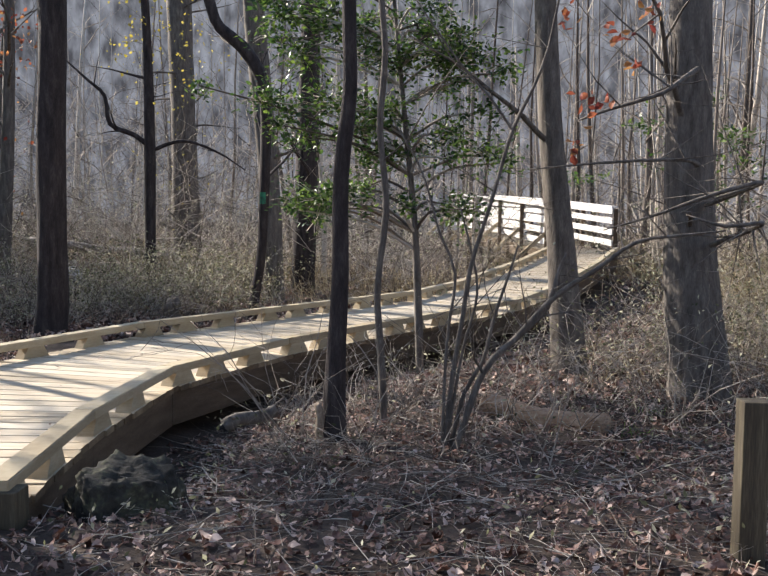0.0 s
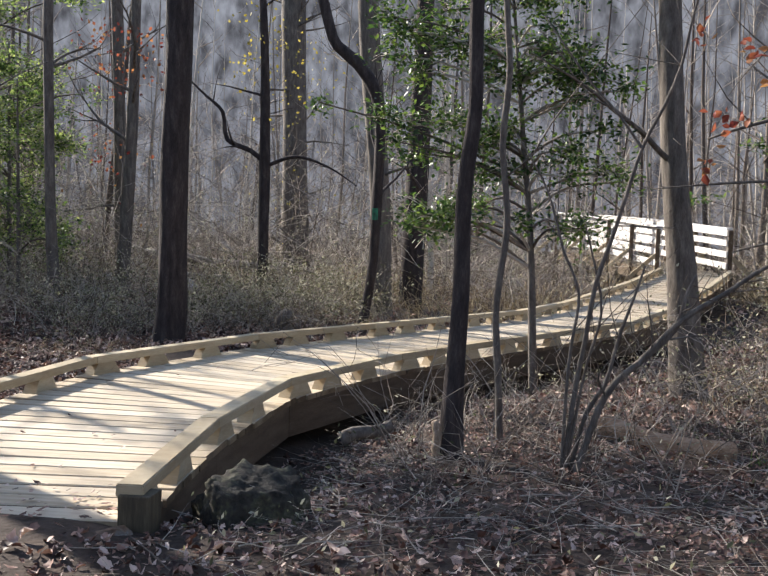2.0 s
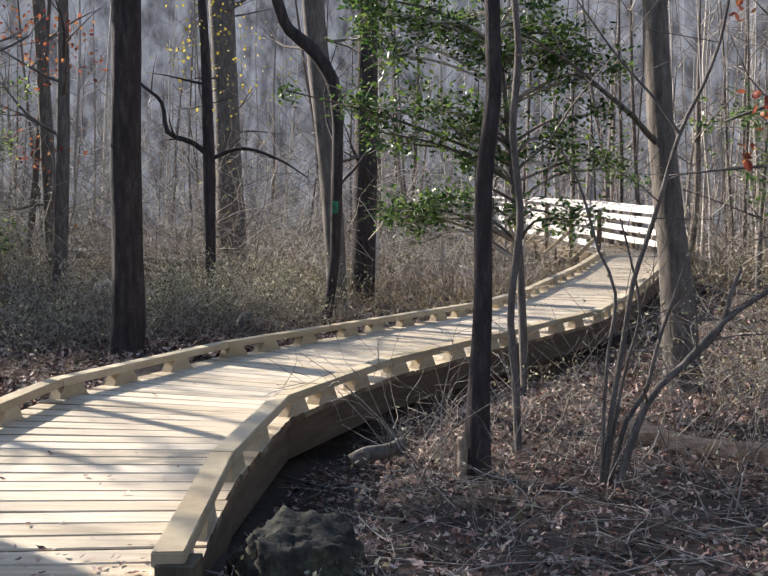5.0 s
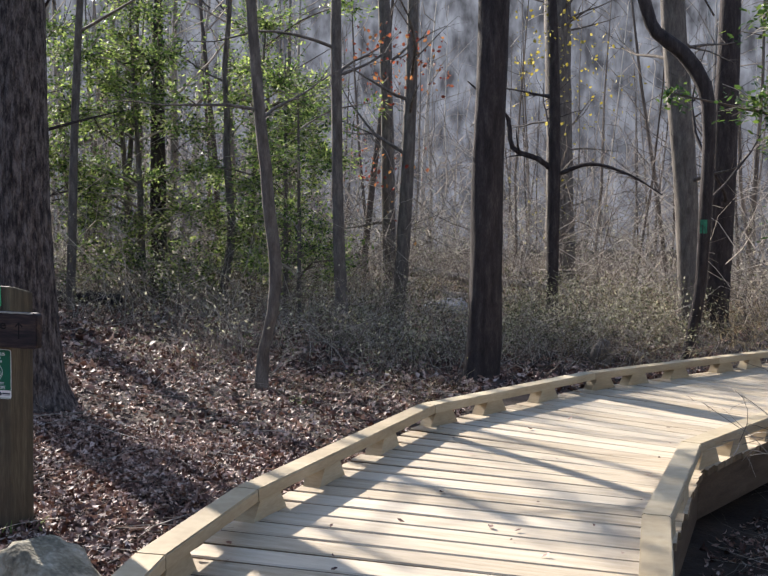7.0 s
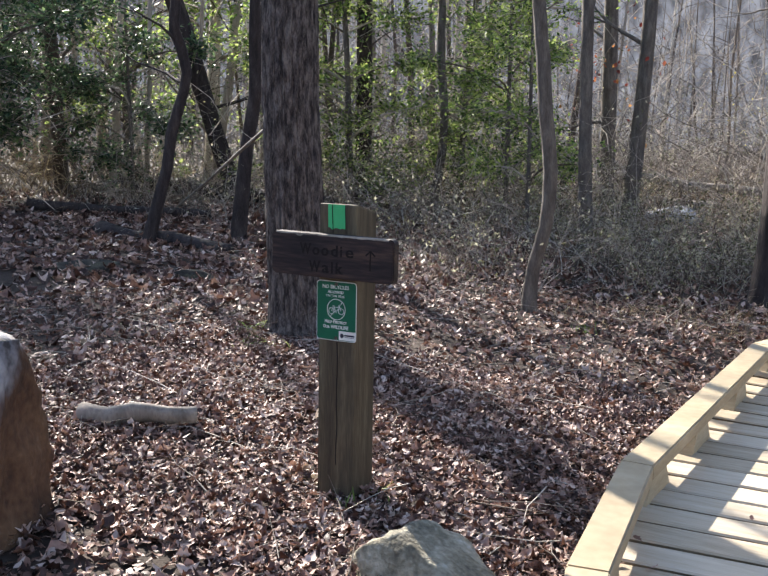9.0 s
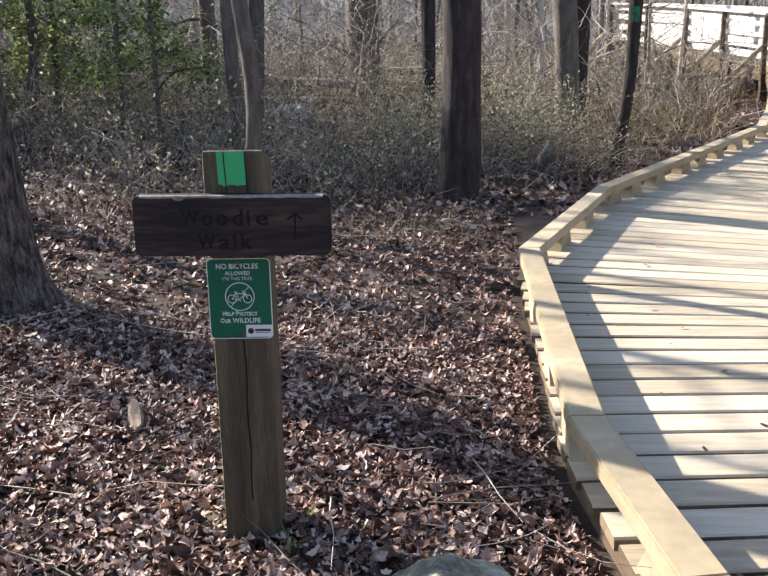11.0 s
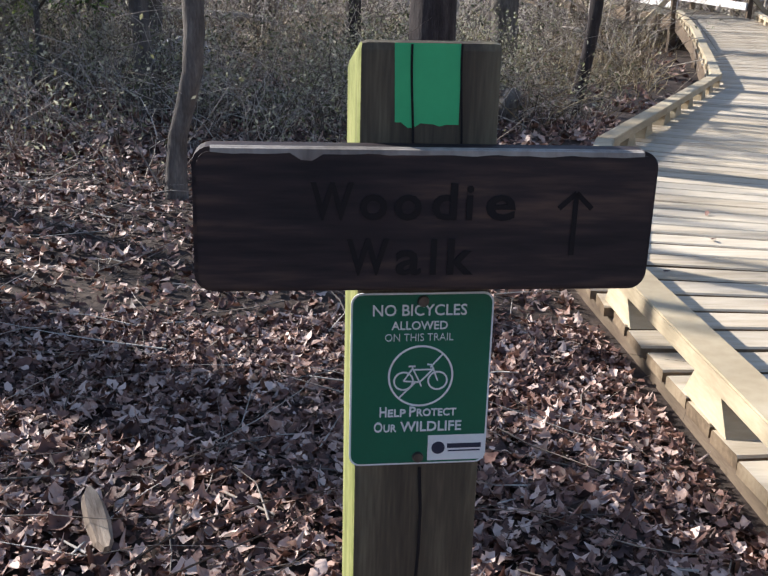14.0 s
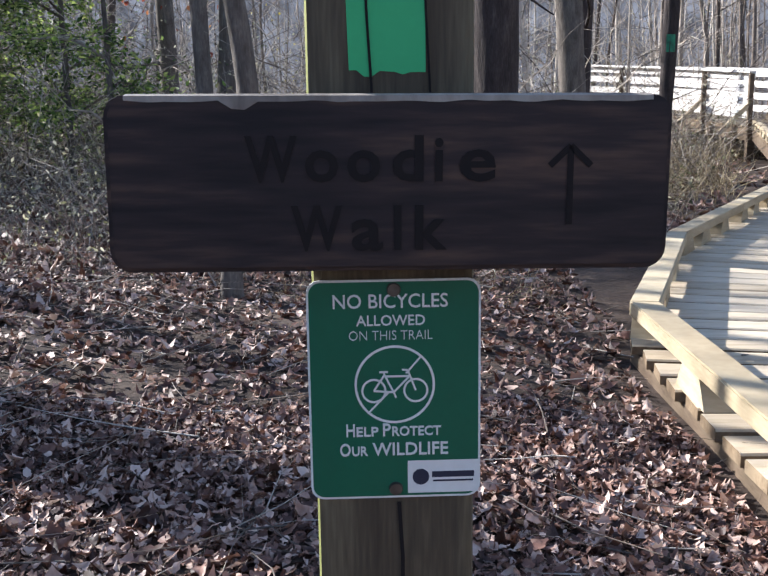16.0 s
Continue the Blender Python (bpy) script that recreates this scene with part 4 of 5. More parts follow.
leaf_litter("fallen_leaves", "dry curled brown oak and maple leaves covering the ground", [
    (18000, -3.4, 0.95, -0.6, 4.6, 0.022, 0.056), (34000, -2.0, 0.95, -0.6, 2.0, 0.012, 0.040), (9000, -7.0, -1.5, 2.0, 9.0, 0.05, 0.10), (3500, -3.2, 1.2, -2.8, -0.5, 0.03, 0.07),
    (14000, 2.5, 6.8, -2.4, 3.6, 0.020, 0.050), (5000, 3.0, 10.0, 3.2, 9.5, 0.05, 0.09), (5500, -2.5, 2.6, 4.4, 9.0, 0.045, 0.09),
    (9000, -4.0, 9.0, -6.5, -0.7, 0.03, 0.07), (6500, -3.2, 0.95, -2.0, -0.5, 0.018, 0.05), (4000, 6.6, 10.5, -3.0, 3.8, 0.035, 0.07), (6000, -10, -3, -2, 6.5, 0.05, 0.10), (5000, -12.0, 12.0, 8.5, 22.0, 0.07, 0.15)], 11)


def deck_leaves():
    rng = np.random.default_rng(71)
    c, n, u, L = [], [], [], []
    while len(c) < 260:
        y = -0.72 + abs(rng.normal(0, 0.3))
        x = rng.uniform(1.05, 2.6)
        if len(c) > 220:
            x, y = rng.uniform(1.0, 2.5), rng.uniform(-0.6, 4.0)
        c.append((x, y, 0.037 + rng.uniform(0, 0.006)))
        n.append((*rng.normal(0, 0.2, 2), 1.0))
        a = rng.uniform(0, 6.28)
        u.append((math.cos(a), math.sin(a), 0))
        L.append(rng.uniform(0.015, 0.045))
    me = blades("scattered_leaves", c, n, u, L, [l * 0.5 for l in L], LEAF_LITTER, 0.1, 0.2, True)
    tagged(new("scattered_leaves", me), "dry leaf scraps scattered on the boardwalk's end", "fallen leaves", kind="stuff")


deck_leaves()


def twigs_on_ground():
    rng = np.random.default_rng(5)
    p, d, L, R = [], [], [], []
    for count, x0, x1, y0, y1 in ((900, -3.2, 0.9, -0.6, 4.6), (500, 3.0, 6.4, -2.4, 1.4), (1300, 2.7, 6.6, -2.0, 3.5), (500, -7, -1.5, 2.5, 8)):
        for x, y in spots(rng, count, x0, x1, y0, y1):
            p.append((x, y, ground_z(x, y) + 0.02))
            a = rng.uniform(0, 6.28)
            d.append((math.cos(a), math.sin(a), rng.uniform(-0.05, 0.25)))
            L.append(rng.uniform(0.1, 0.55))
            R.append(rng.uniform(0.0012, 0.004))
    tagged(new("fallen_twigs", stems("fallen_twigs", p, d, L, R, TWIG, rng, 0.2)), "thin grey fallen twigs among the leaves", "twigs", kind="stuff")


twigs_on_ground()


# ---- brush ----
def brush(name, label, mat, areas, seed, bend=0.3, leafy=0, leaf_mat=None, clear=2.4):
    rng = np.random.default_rng(seed)
    p, d, L, R = [], [], [], []
    c, n, u, ll, ww = [], [], [], [], []
    for count, x0, x1, y0, y1, h0, h1, r in areas:
        def free(x, y):
            if y > 5.5 and on_deck(x, y, 0.5):
                return False
            if 3.4 < y < 18 and -0.2 < x - np.interp(y, [p[1] for p in RIGHT_RAIL], [p[0] for p in RIGHT_RAIL]) < clear and rng.random() < 0.93:
                return False
            return noise.noise(Vector((x * 0.8, y * 0.8, seed))) + 0.5 * noise.noise(Vector((x * 2.3, y * 2.3, seed))) > rng.uniform(-0.5, 0.25)
        for x, y in spots(rng, count, x0, x1, y0, y1, 0.06, free):
            z = ground_z(x, y)
            p.append((x, y, z - 0.02))
            w = (rng.normal(0, 0.6), rng.normal(0, 0.6), 1.0)
            d.append(w)
            h = rng.uniform(h0, h1)
            L.append(h)
            R.append(r * rng.uniform(0.6, 1.5))
            for _ in range(leafy):
                k = rng.uniform(0.2, 1.0) * h
                c.append((x + w[0] * k + rng.normal(0, 0.06), y + w[1] * k + rng.normal(0, 0.06), z + k * 0.9))
                n.append(rng.normal(0, 1, 3) + (0, 0, 0.6))
                u.append(rng.normal(0, 1, 3))
                l = rng.uniform(0.015, 0.038) * (1 + 0.03 * math.hypot(x, y))
                ll.append(l)
                ww.append(l * 0.45)
    tagged(new(name, stems(name, p, d, L, R, mat, rng, bend * 1.4, 6, 0.12)), label, "undergrowth", kind="stuff")
    if leafy:
        tagged(new(name + "_leaves", blades(name + "_leaves", c, n, u, ll, ww, leaf_mat, plain=True)), "small leaves on the thin undergrowth stems", "undergrowth", kind="stuff")


brush("dry_brush", "tangled dry tan stems and weeds in the undergrowth", DRY_GRASS, [
    (800, -2.5, 2.6, 6.0, 13.0, 0.3, 0.9, 0.004), (800, 2.0, 6.0, 10.0, 17.0, 0.3, 1.0, 0.006), (900, 5.0, 11.5, 3.6, 13.0, 0.4, 1.3, 0.0045),
    (1500, -9.0, 2.0, 12.0, 20.0, 0.4, 1.0, 0.007), (2200, 6.0, 15.0, 10.0, 22.0, 0.6, 1.6, 0.008), (450, -8.0, -2.0, 8.0, 12.5, 0.3, 1.0, 0.005), (900, -14, -8, 2, 10, .5, 1.5, .006),
    (260, -0.6, 0.75, 3.4, 4.5, 0.08, 0.28, 0.002)], 21, 0.3)
brush("thin_brush", "thin grey leafless shoots with small pale leaves", TWIG, [
    (420, -2.2, 0.6, 4.9, 7.5, 0.3, 1.1, 0.004), (600, 0.0, 2.2, 6.6, 10.0, 0.3, 1.0, 0.004), (650, -8.0, -1.8, 5.6, 11.0, 0.5, 1.9, 0.004), (500, 5.0, 9.0, 3.0, 8.0, 0.4, 1.6, 0.0035),
    (1500, -12, 14, 12, 26, 1.0, 3.2, 0.007), (500, -13, -7, 1, 8, 0.8, 2.4, .006)], 23, 0.36, 15, BRUSH_GREEN)

brush("bare_brush", "tangled bare grey twigs and shoots in the undergrowth", TWIG, [
    (900, 4.2, 9.0, 1.8, 8.0, 0.4, 1.6, 0.0035), (260, 3.1, 4.6, 0.9, 3.4, 0.2, 0.8, 0.003), (500, -2.2, 1.8, 5.4, 10.0, 0.5, 1.8, 0.004), (600, -8, -1.5, 6.0, 12.0, 0.6, 2.4, 0.005), (1000, -10, 12, 11, 24, 1.5, 4.5, 0.008)], 25, 0.42)


brush("low_brush", "low tangle of pale dry twigs over the leaves", TWIG, [
    (480, 3.0, 6.4, 1.0, 6.5, 0.15, 0.40, 0.0024), (500, 5.6, 9.5, 2.2, 7.5, 0.4, 1.1, 0.0032), (380, -2.8, 0.4, 3.6, 5.6, 0.15, 0.55, 0.0024), (300, 2.9, 6.5, -1.6, 1.2, 0.08, 0.25, 0.0022),
    (700, -8.0, -2.0, 5.0, 9.0, 0.2, 0.8, 0.003), (600, -1.5, 3.2, 5.6, 9.5, 0.3, 0.9, 0.003)], 27, 0.5, 2, BRUSH_GREEN, clear=0.1)


def bramble(base, count, reach, seed, label):
    """Arching bare canes with side twigs, springing from one root."""
    home = empty("bramble", (base[0], base[1], ground_z(*base)), label, "bramble", "brambles")
    rng = random.Random(seed)
    for _ in range(count):
        a = rng.uniform(0, 6.28)
        v, f = [], []
        p, d = Vector((rng.uniform(-.12, .12), rng.uniform(-.12, .12), -0.03)), Vector((math.cos(a) * 0.55, math.sin(a) * 0.55, 1.0)).normalized()
        grow(v, f, rng, p, d, reach * rng.uniform(0.6, 1.25), rng.uniform(0.004, 0.007), 2, 0.45, -0.75)
        ob = new("cane", raw("cane", v, f, TWIG, True))
        ob.parent = home


for spot, count, reach, seed in (((3.45, 1.55), 8, 0.95, 1), ((3.3, 2.3), 7, 1.0, 2), ((3.95, 1.85), 7, 0.8, 3), ((4.25, 2.9), 7, 0.9, 4), ((4.75, 3.6), 6, 0.8, 5), ((5.2, 2.7), 6, 0.7, 6),
                                 ((4.9, 0.9), 5, 0.6, 7), ((5.9, 2.4), 8, 1.0, 8), ((-0.95, 3.85), 8, 0.9, 9), ((-1.7, 4.4), 8, 0.9, 10), ((-0.3, 5.3), 6, 0.9, 11), ((6.9, 2.9), 8, 1.2, 12)):
    bramble(spot, count, reach, seed, "arching bare grey bramble canes among dry leaves")


# ---- distant wood ----
def far_woods():
    rng = np.random.default_rng(9)
    v, f = [], []
    bp, bd, bl, br = [], [], [], []
    n = 0
    while n < 700:
        a = rng.uniform(-1.35, 1.25)
        far = rng.uniform(30, 66) if n > 300 else rng.uniform(11, 34)
        x, y = 2 + far * math.sin(a), far * math.cos(a) - 1
        if on_deck(x, y, 1.0) or (5 < y < 33 and abs(x - np.interp(y, [5, 18, 32], [3.2, 7.8, 3.4])) < 1.9) or (y < 13 and x > -7 and x < 10):
            continue
        if 8 < 0.7 * x + 0.72 * y < 22.5 and x > -7 and rng.random() < 0.75:
            continue
        if x < 0 and far < 45 and rng.random() < 0.55:
            continue
        n += 1
        z = ground_z(x, y)
        h = min(rng.uniform(7, 15), 1.6 + 0.34 * math.hypot(x - 2, y + 1)) - max(0.0, z) * 0.3
        r = rng.uniform(0.03, 0.085) * (1.0 + (rng.random() < 0.16) * 1.3)
        lean = rng.normal(0, 0.05, 2)
        pts = [Vector((x + lean[0] * h * k + rng.normal(0, 0.06), y + lean[1] * h * k, z - 0.1 + h * k)) for k in (0, 0.12, 0.3, 0.55, 1.0)]
        tube_rows(v, f, pts, [r, r * 0.9, r * 0.8, r * 0.6, r * 0.2], 5)
        for _ in range(13):
            k = rng.uniform(0.1, 0.95)
            aa = rng.uniform(0, 6.28)
            bp.append((x + lean[0] * h * k, y + lean[1] * h * k, z + h * k))
            bd.append((math.cos(aa), math.sin(aa), rng.uniform(0.2, 1.3)))
            bl.append(rng.uniform(0.8, 3.2))
            br.append(r * rng.uniform(0.14, 0.3))
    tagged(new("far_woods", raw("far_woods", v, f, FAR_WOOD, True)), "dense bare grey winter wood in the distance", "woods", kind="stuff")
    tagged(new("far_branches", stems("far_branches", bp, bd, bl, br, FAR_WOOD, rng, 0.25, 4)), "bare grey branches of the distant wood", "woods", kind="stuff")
    # fine twigs that fill the middle distance
    p, d, L, R = [], [], [], []
    for k in range(22000):
        a, far = rng.uniform(-1.35, 1.25), (rng.uniform(11, 40) if k % 2 else rng.uniform(35, 64))
        x, y = 2 + far * math.sin(a), far * math.cos(a) - 1
        if on_deck(x, y, 0.8) or (5 < y < 33 and abs(x - np.interp(y, [5, 18, 32], [3.2, 7.8, 3.4])) < 1.7):
            continue
        if 14 < 0.7 * x + 0.72 * y < 22.5 and x > -3 and rng.random() < 0.7:
            continue
        p.append((x, y, ground_z(x, y) + min(max(0.0, rng.normal(1.2, 2.6)), 0.22 * far - 1.5)))
        d.append((rng.normal(0, 1.3), rng.normal(0, 1.3), 1.0))
        L.append(rng.uniform(0.6, 2.4))
        R.append(rng.uniform(0.003, 0.009) * (0.6 + far / 30))
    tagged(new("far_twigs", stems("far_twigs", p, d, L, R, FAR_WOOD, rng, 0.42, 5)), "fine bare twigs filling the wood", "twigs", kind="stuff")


far_woods()


def backdrop():
    """A ring of wooded hillside far away, its haze painted grey and faintly glowing."""
    m = bpy.data.materials.new("painted_haze_hillside")
    m.use_nodes = True
    n, k = m.node_tree.nodes, m.node_tree.links
    b = n["Principled BSDF"]
    co, mp = n.new("ShaderNodeTexCoord"), n.new("ShaderNodeMapping")
    mp.inputs["Scale"].default_value = (1, 1, 0.45)
    k.new(co.outputs["Object"], mp.inputs["Vector"])
    ns = n.new("ShaderNodeTexNoise")
    ns.inputs["Scale"].default_value, ns.inputs["Detail"].default_value = 0.9, 10
    k.new(mp.outputs[0], ns.inputs["Vector"])
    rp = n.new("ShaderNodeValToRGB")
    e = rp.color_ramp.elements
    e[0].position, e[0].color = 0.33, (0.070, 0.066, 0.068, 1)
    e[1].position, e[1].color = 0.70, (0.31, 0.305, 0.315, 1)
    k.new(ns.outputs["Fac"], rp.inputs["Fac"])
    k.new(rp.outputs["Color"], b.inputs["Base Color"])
    # The surface glows by itself in place of daylight in the haze.
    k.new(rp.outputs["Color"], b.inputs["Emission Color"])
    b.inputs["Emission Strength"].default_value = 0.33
    b.inputs["Roughness"].default_value = 1.0
    v, f = [], []
    seg = 260
    for s in range(seg):
        a = 2 * math.pi * s / seg
        r = 95 + 6 * noise.noise(Vector((math.cos(a) * 3, math.sin(a) * 3, 0)))
        top = 27 + 4 * noise.noise(Vector((math.cos(a) * 5, math.sin(a) * 5, 2))) + 2.2 * noise.noise(Vector((math.cos(a) * 30, math.sin(a) * 30, 5)))
        top -= 9 * step(-30, -62, math.degrees(math.atan2(math.sin(a), math.cos(a))))
        for z in (-3.0, 8.0, top):
            v.append((2 + r * math.sin(a), r * math.cos(a), z))
    for s in range(seg):
        t = (s + 1) % seg
        for i in (0, 1):
            f.append((s * 3 + i, s * 3 + i + 1, t * 3 + i + 1, t * 3 + i))
    tagged(new("backdrop", raw("backdrop", v, f, m)), "wooded hillside painted haze-grey and faintly glowing, far beyond the trees", "backdrop", kind="structure")


backdrop()


# ---- evergreens ----
def evergreen(base, clumps, label, count, seed, size=0.055, trunk_r=0.035, height=3.0, mat=None, spread=1.0, trunk_bark=None, plain=True):
    """Several thin stems carrying clumps (x, y, z, radius) of small glossy leaves."""
    rng = np.random.default_rng(seed)
    pr = random.Random(seed)
    home = empty("evergreen_tree", base, label, "tree", "evergreens")
    b = Vector(base)
    v, f = [], []
    lean = Vector((sum(q[0] for q in clumps) / len(clumps), sum(q[1] for q in clumps) / len(clumps), 0)) - Vector((b.x, b.y, 0))
    mid = [(0, 0, -0.2, trunk_r * 1.2), (lean.x * 0.2, lean.y * 0.2, height * 0.4, trunk_r), (lean.x * 0.5, lean.y * 0.5, height * 0.75, trunk_r * 0.7), (lean.x * 0.8, lean.y * 0.8, height * 1.1, trunk_r * 0.35)]
    trunk_into(v, f, mid, 8, 0.1, seed)
    ob = new("trunk", raw("trunk", v, f, trunk_bark or BARK_GREY, True))
    ob.parent = home
    line, rad = smooth_line(mid, 0.15)
    v, f = [], []
    c, n, u, L, W = [], [], [], [], []
    more = []
    for q in clumps:
        for _ in range(2):
            o = rng.normal(0, 1, 3) * q[3] * (1.25, 0.9, 0.8)
            more.append((q[0] + o[0], q[1] + o[1], q[2] + o[2], q[3] * rng.uniform(0.45, 0.75)))
    clumps = list(clumps) + more
    total = sum(q[3] ** 2 for q in clumps)
    for x, y, z, r in clumps:
        q = Vector((x, y, z)) - b
        j = min(range(len(line)), key=lambda i: abs(line[i].z - (q.z - 0.35 * (q.xy - line[i].xy).length)))
        a = line[j]
        bend = a.lerp(q, 0.5) + Vector((pr.uniform(-.1, .1), pr.uniform(-.1, .1), 0.08))
        pl, prr = smooth_line([(*a, rad[j] * 0.5), (*bend, 0.012), (*q, 0.006)], 0.12)
        tube_rows(v, f, pl, prr, 5)
        m = int(count * r * r / total)
        sprays = max(6, m // 11)
        for _ in range(sprays):
            way = rng.normal(0, 1, 3) * (1, 1, 0.55)
            way /= np.linalg.norm(way)
            tip = np.array(q) + way * r * rng.uniform(0.2, 1.15) * 1.55 * spread
            root = np.array(q) + (tip - np.array(q)) * 0.3
            tube_rows(v, f, [Vector(root), Vector((root + tip) / 2 + (0, 0, 0.02)), Vector(tip)], [0.004, 0.003, 0.0015], 3)
            for _ in range(m // sprays):
                k = rng.uniform(0.0, 1.1)
                pos = root + (tip - root) * k + rng.normal(0, 0.05, 3)
                c.append(pos)
                n.append(rng.normal(0, 0.6, 3) + (0, 0, 1.0))
                u.append(way + rng.normal(0, 0.7, 3))
                l = size * rng.uniform(0.6, 1.25)
                L.append(l)
                W.append(l * rng.uniform(0.4, 0.55))
    ob = new("twig_work", raw("twig_work", v, f, TWIG, True))
    ob.parent = home
    tagged(ob, kind="stuff")
    ob = new("leaves", blades("leaves", c, n, u, L, W, mat or HOLLY, 0.12, 0.15, plain=plain))
    ob.parent = home
    tagged(ob, kind="stuff")
    return home


evergreen((4.25, 4.45, ground_z(4.25, 4.45)), [
    (2.99, 4.52, 2.96, 0.30), (3.54, 4.47, 2.80, 0.30), (4.29, 4.6, 2.80, 0.26), (4.67, 4.35, 2.57, 0.25), (3.16, 4.3, 2.57, 0.22), (2.86, 4.54, 2.20, 0.24), (3.41, 4.48, 2.15, 0.30),
    (3.87, 4.43, 2.08, 0.27), (4.52, 4.2, 1.90, 0.25), (4.79, 4.34, 1.71, 0.22), (3.36, 4.3, 1.34, 0.25), (3.63, 4.46, 1.42, 0.18), (3.73, 4.45, 1.73, 0.2), (4.08, 4.41, 1.77, 0.18),
    (3.13, 4.4, 1.30, 0.17), (4.42, 4.38, 2.54, 0.27), (3.97, 4.42, 2.53, 0.26), (4.6, 4.2, 1.25, 0.22), (3.7, 4.6, 3.3, .3), (4.4, 4.5, 3.4, .3)],
    "green glossy-leaved holly tree overhanging the boardwalk", 13500, 31, 0.055, 0.032, 3.2, plain=False)
evergreen((-8.3, 4.9, ground_z(-8.3, 4.9)), [(-9.25, 4.04, 2.9, 0.8), (-8.66, 4.66, 3.1, 0.8), (-8.10, 5.25, 2.8, 0.75), (-9.26, 4.03, 1.9, 0.7), (-8.66, 4.66, 2.0, 0.7), (-8.06, 5.30, 1.85, 0.6), (-7.66, 5.71, 2.8, 0.5),
    (-9.01, 4.29, 1.2, 0.5), (-8.32, 5.02, 1.2, 0.5), (-9.6, 3.6, 3.6, .8), (-8.6, 4.8, 4.0, .8)], "dense evergreen thicket tree on the slope", 36000, 33, 0.075, 0.05, 3.4, SHADED_LEAF)
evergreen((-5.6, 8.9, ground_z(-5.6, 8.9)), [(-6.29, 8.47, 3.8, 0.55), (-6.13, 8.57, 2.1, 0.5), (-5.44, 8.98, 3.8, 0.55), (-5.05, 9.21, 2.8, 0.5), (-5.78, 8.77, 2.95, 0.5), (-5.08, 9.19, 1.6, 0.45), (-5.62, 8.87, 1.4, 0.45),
    (-5.98, 8.66, 1.0, 0.4), (-6.4, 8.4, 3.0, .5), (-5.6, 8.9, 4.5, .6), (-5.2, 9.1, .8, .45), (-6.2, 8.5, 1.5, .5), (-6.6, 8.2, 2.2, .5)], "tall bright green evergreen behind the sign", 19000, 35, 0.07, 0.045, 3.8, SUNLIT_GREEN)
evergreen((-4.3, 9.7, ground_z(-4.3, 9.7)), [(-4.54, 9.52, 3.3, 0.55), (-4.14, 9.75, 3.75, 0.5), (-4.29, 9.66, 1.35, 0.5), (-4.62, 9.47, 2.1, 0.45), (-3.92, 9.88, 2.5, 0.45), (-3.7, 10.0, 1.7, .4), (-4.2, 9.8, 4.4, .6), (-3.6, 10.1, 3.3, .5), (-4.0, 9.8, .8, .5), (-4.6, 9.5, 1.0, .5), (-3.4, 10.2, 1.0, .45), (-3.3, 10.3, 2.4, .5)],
    "tall bright green evergreen behind the sign", 17000, 37, 0.07, 0.04, 3.8, SUNLIT_GREEN)
evergreen((-7.0, 10.5, ground_z(-7.0, 10.5)), [(-7.4, 10.3, 3.0, .8), (-6.8, 10.6, 2.0, .7), (-7.6, 10.0, 1.4, .6), (-6.6, 10.9, 3.7, .8), (-7.8, 9.8, 4.2, .8)], "green evergreen deeper in the wood", 4500, 39, 0.09, 0.05, 3.8, SUNLIT_GREEN)
evergreen((-2.4, 7.6, ground_z(-2.4, 7.6)), [(-2.5, 7.5, 1.5, .4), (-2.2, 7.7, 1.1, .35), (-2.7, 7.4, 2.2, .4), (-2.3, 7.6, 2.8, .35)], "thin green evergreen sapling at the clearing's edge", 2600, 41, 0.06, 0.025, 2.6, SUNLIT_GREEN)
# Added out of view: its high crown dapples the near deck and ground.
evergreen((-5.3, 6.9, ground_z(-5.3, 6.9)), [(-5.3, 5.7, 5.9, .8), (-4.7, 6.2, 5.8, .8), (-4.1, 6.9, 5.9, .8), (-3.5, 7.5, 6.0, .8), (-5.0, 6.5, 7.0, .9), (-4.2, 7.2, 7.0, .9), (-5.6, 6.2, 6.6, .8)],
          "added unseen evergreen with a high crown that shades the trail's start", 8500, 45, 0.10, 0.05, 6.0)
# Added behind the thicket as a shade caster for the slope.
evergreen((-11.2, 6.4, ground_z(-11.2, 6.4)), [(-11.6, 5.2, 2.4, .9), (-10.6, 6.6, 2.6, .9), (-11.8, 5.6, 3.6, 1.0), (-11.2, 6.4, 4.4, .9), (-10.4, 5.6, 1.4, .7), (-11.9, 4.6, 4.6, .9)],
          "tall dark green evergreen added to shade the slope", 15000, 61, 0.11, 0.08, 4.6, SHADED_LEAF)
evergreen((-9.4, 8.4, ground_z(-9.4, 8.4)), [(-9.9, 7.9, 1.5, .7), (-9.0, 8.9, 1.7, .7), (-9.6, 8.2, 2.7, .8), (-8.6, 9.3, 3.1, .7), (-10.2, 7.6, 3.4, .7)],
          "green evergreen thicket deeper on the slope", 5000, 63, 0.10, 0.06, 4.6, SUNLIT_GREEN)
evergreen((-7.3, 6.4, ground_z(-7.3, 6.4)), [(-7.5, 6.2, 0.9, .4), (-7.0, 6.7, 1.3, .35), (-7.7, 6.0, 1.7, .4), (-7.2, 6.5, 2.3, .35)], "young evergreen at the foot of the slope", 6000, 65, 0.07, 0.025, 2.2, SHADED_LEAF)
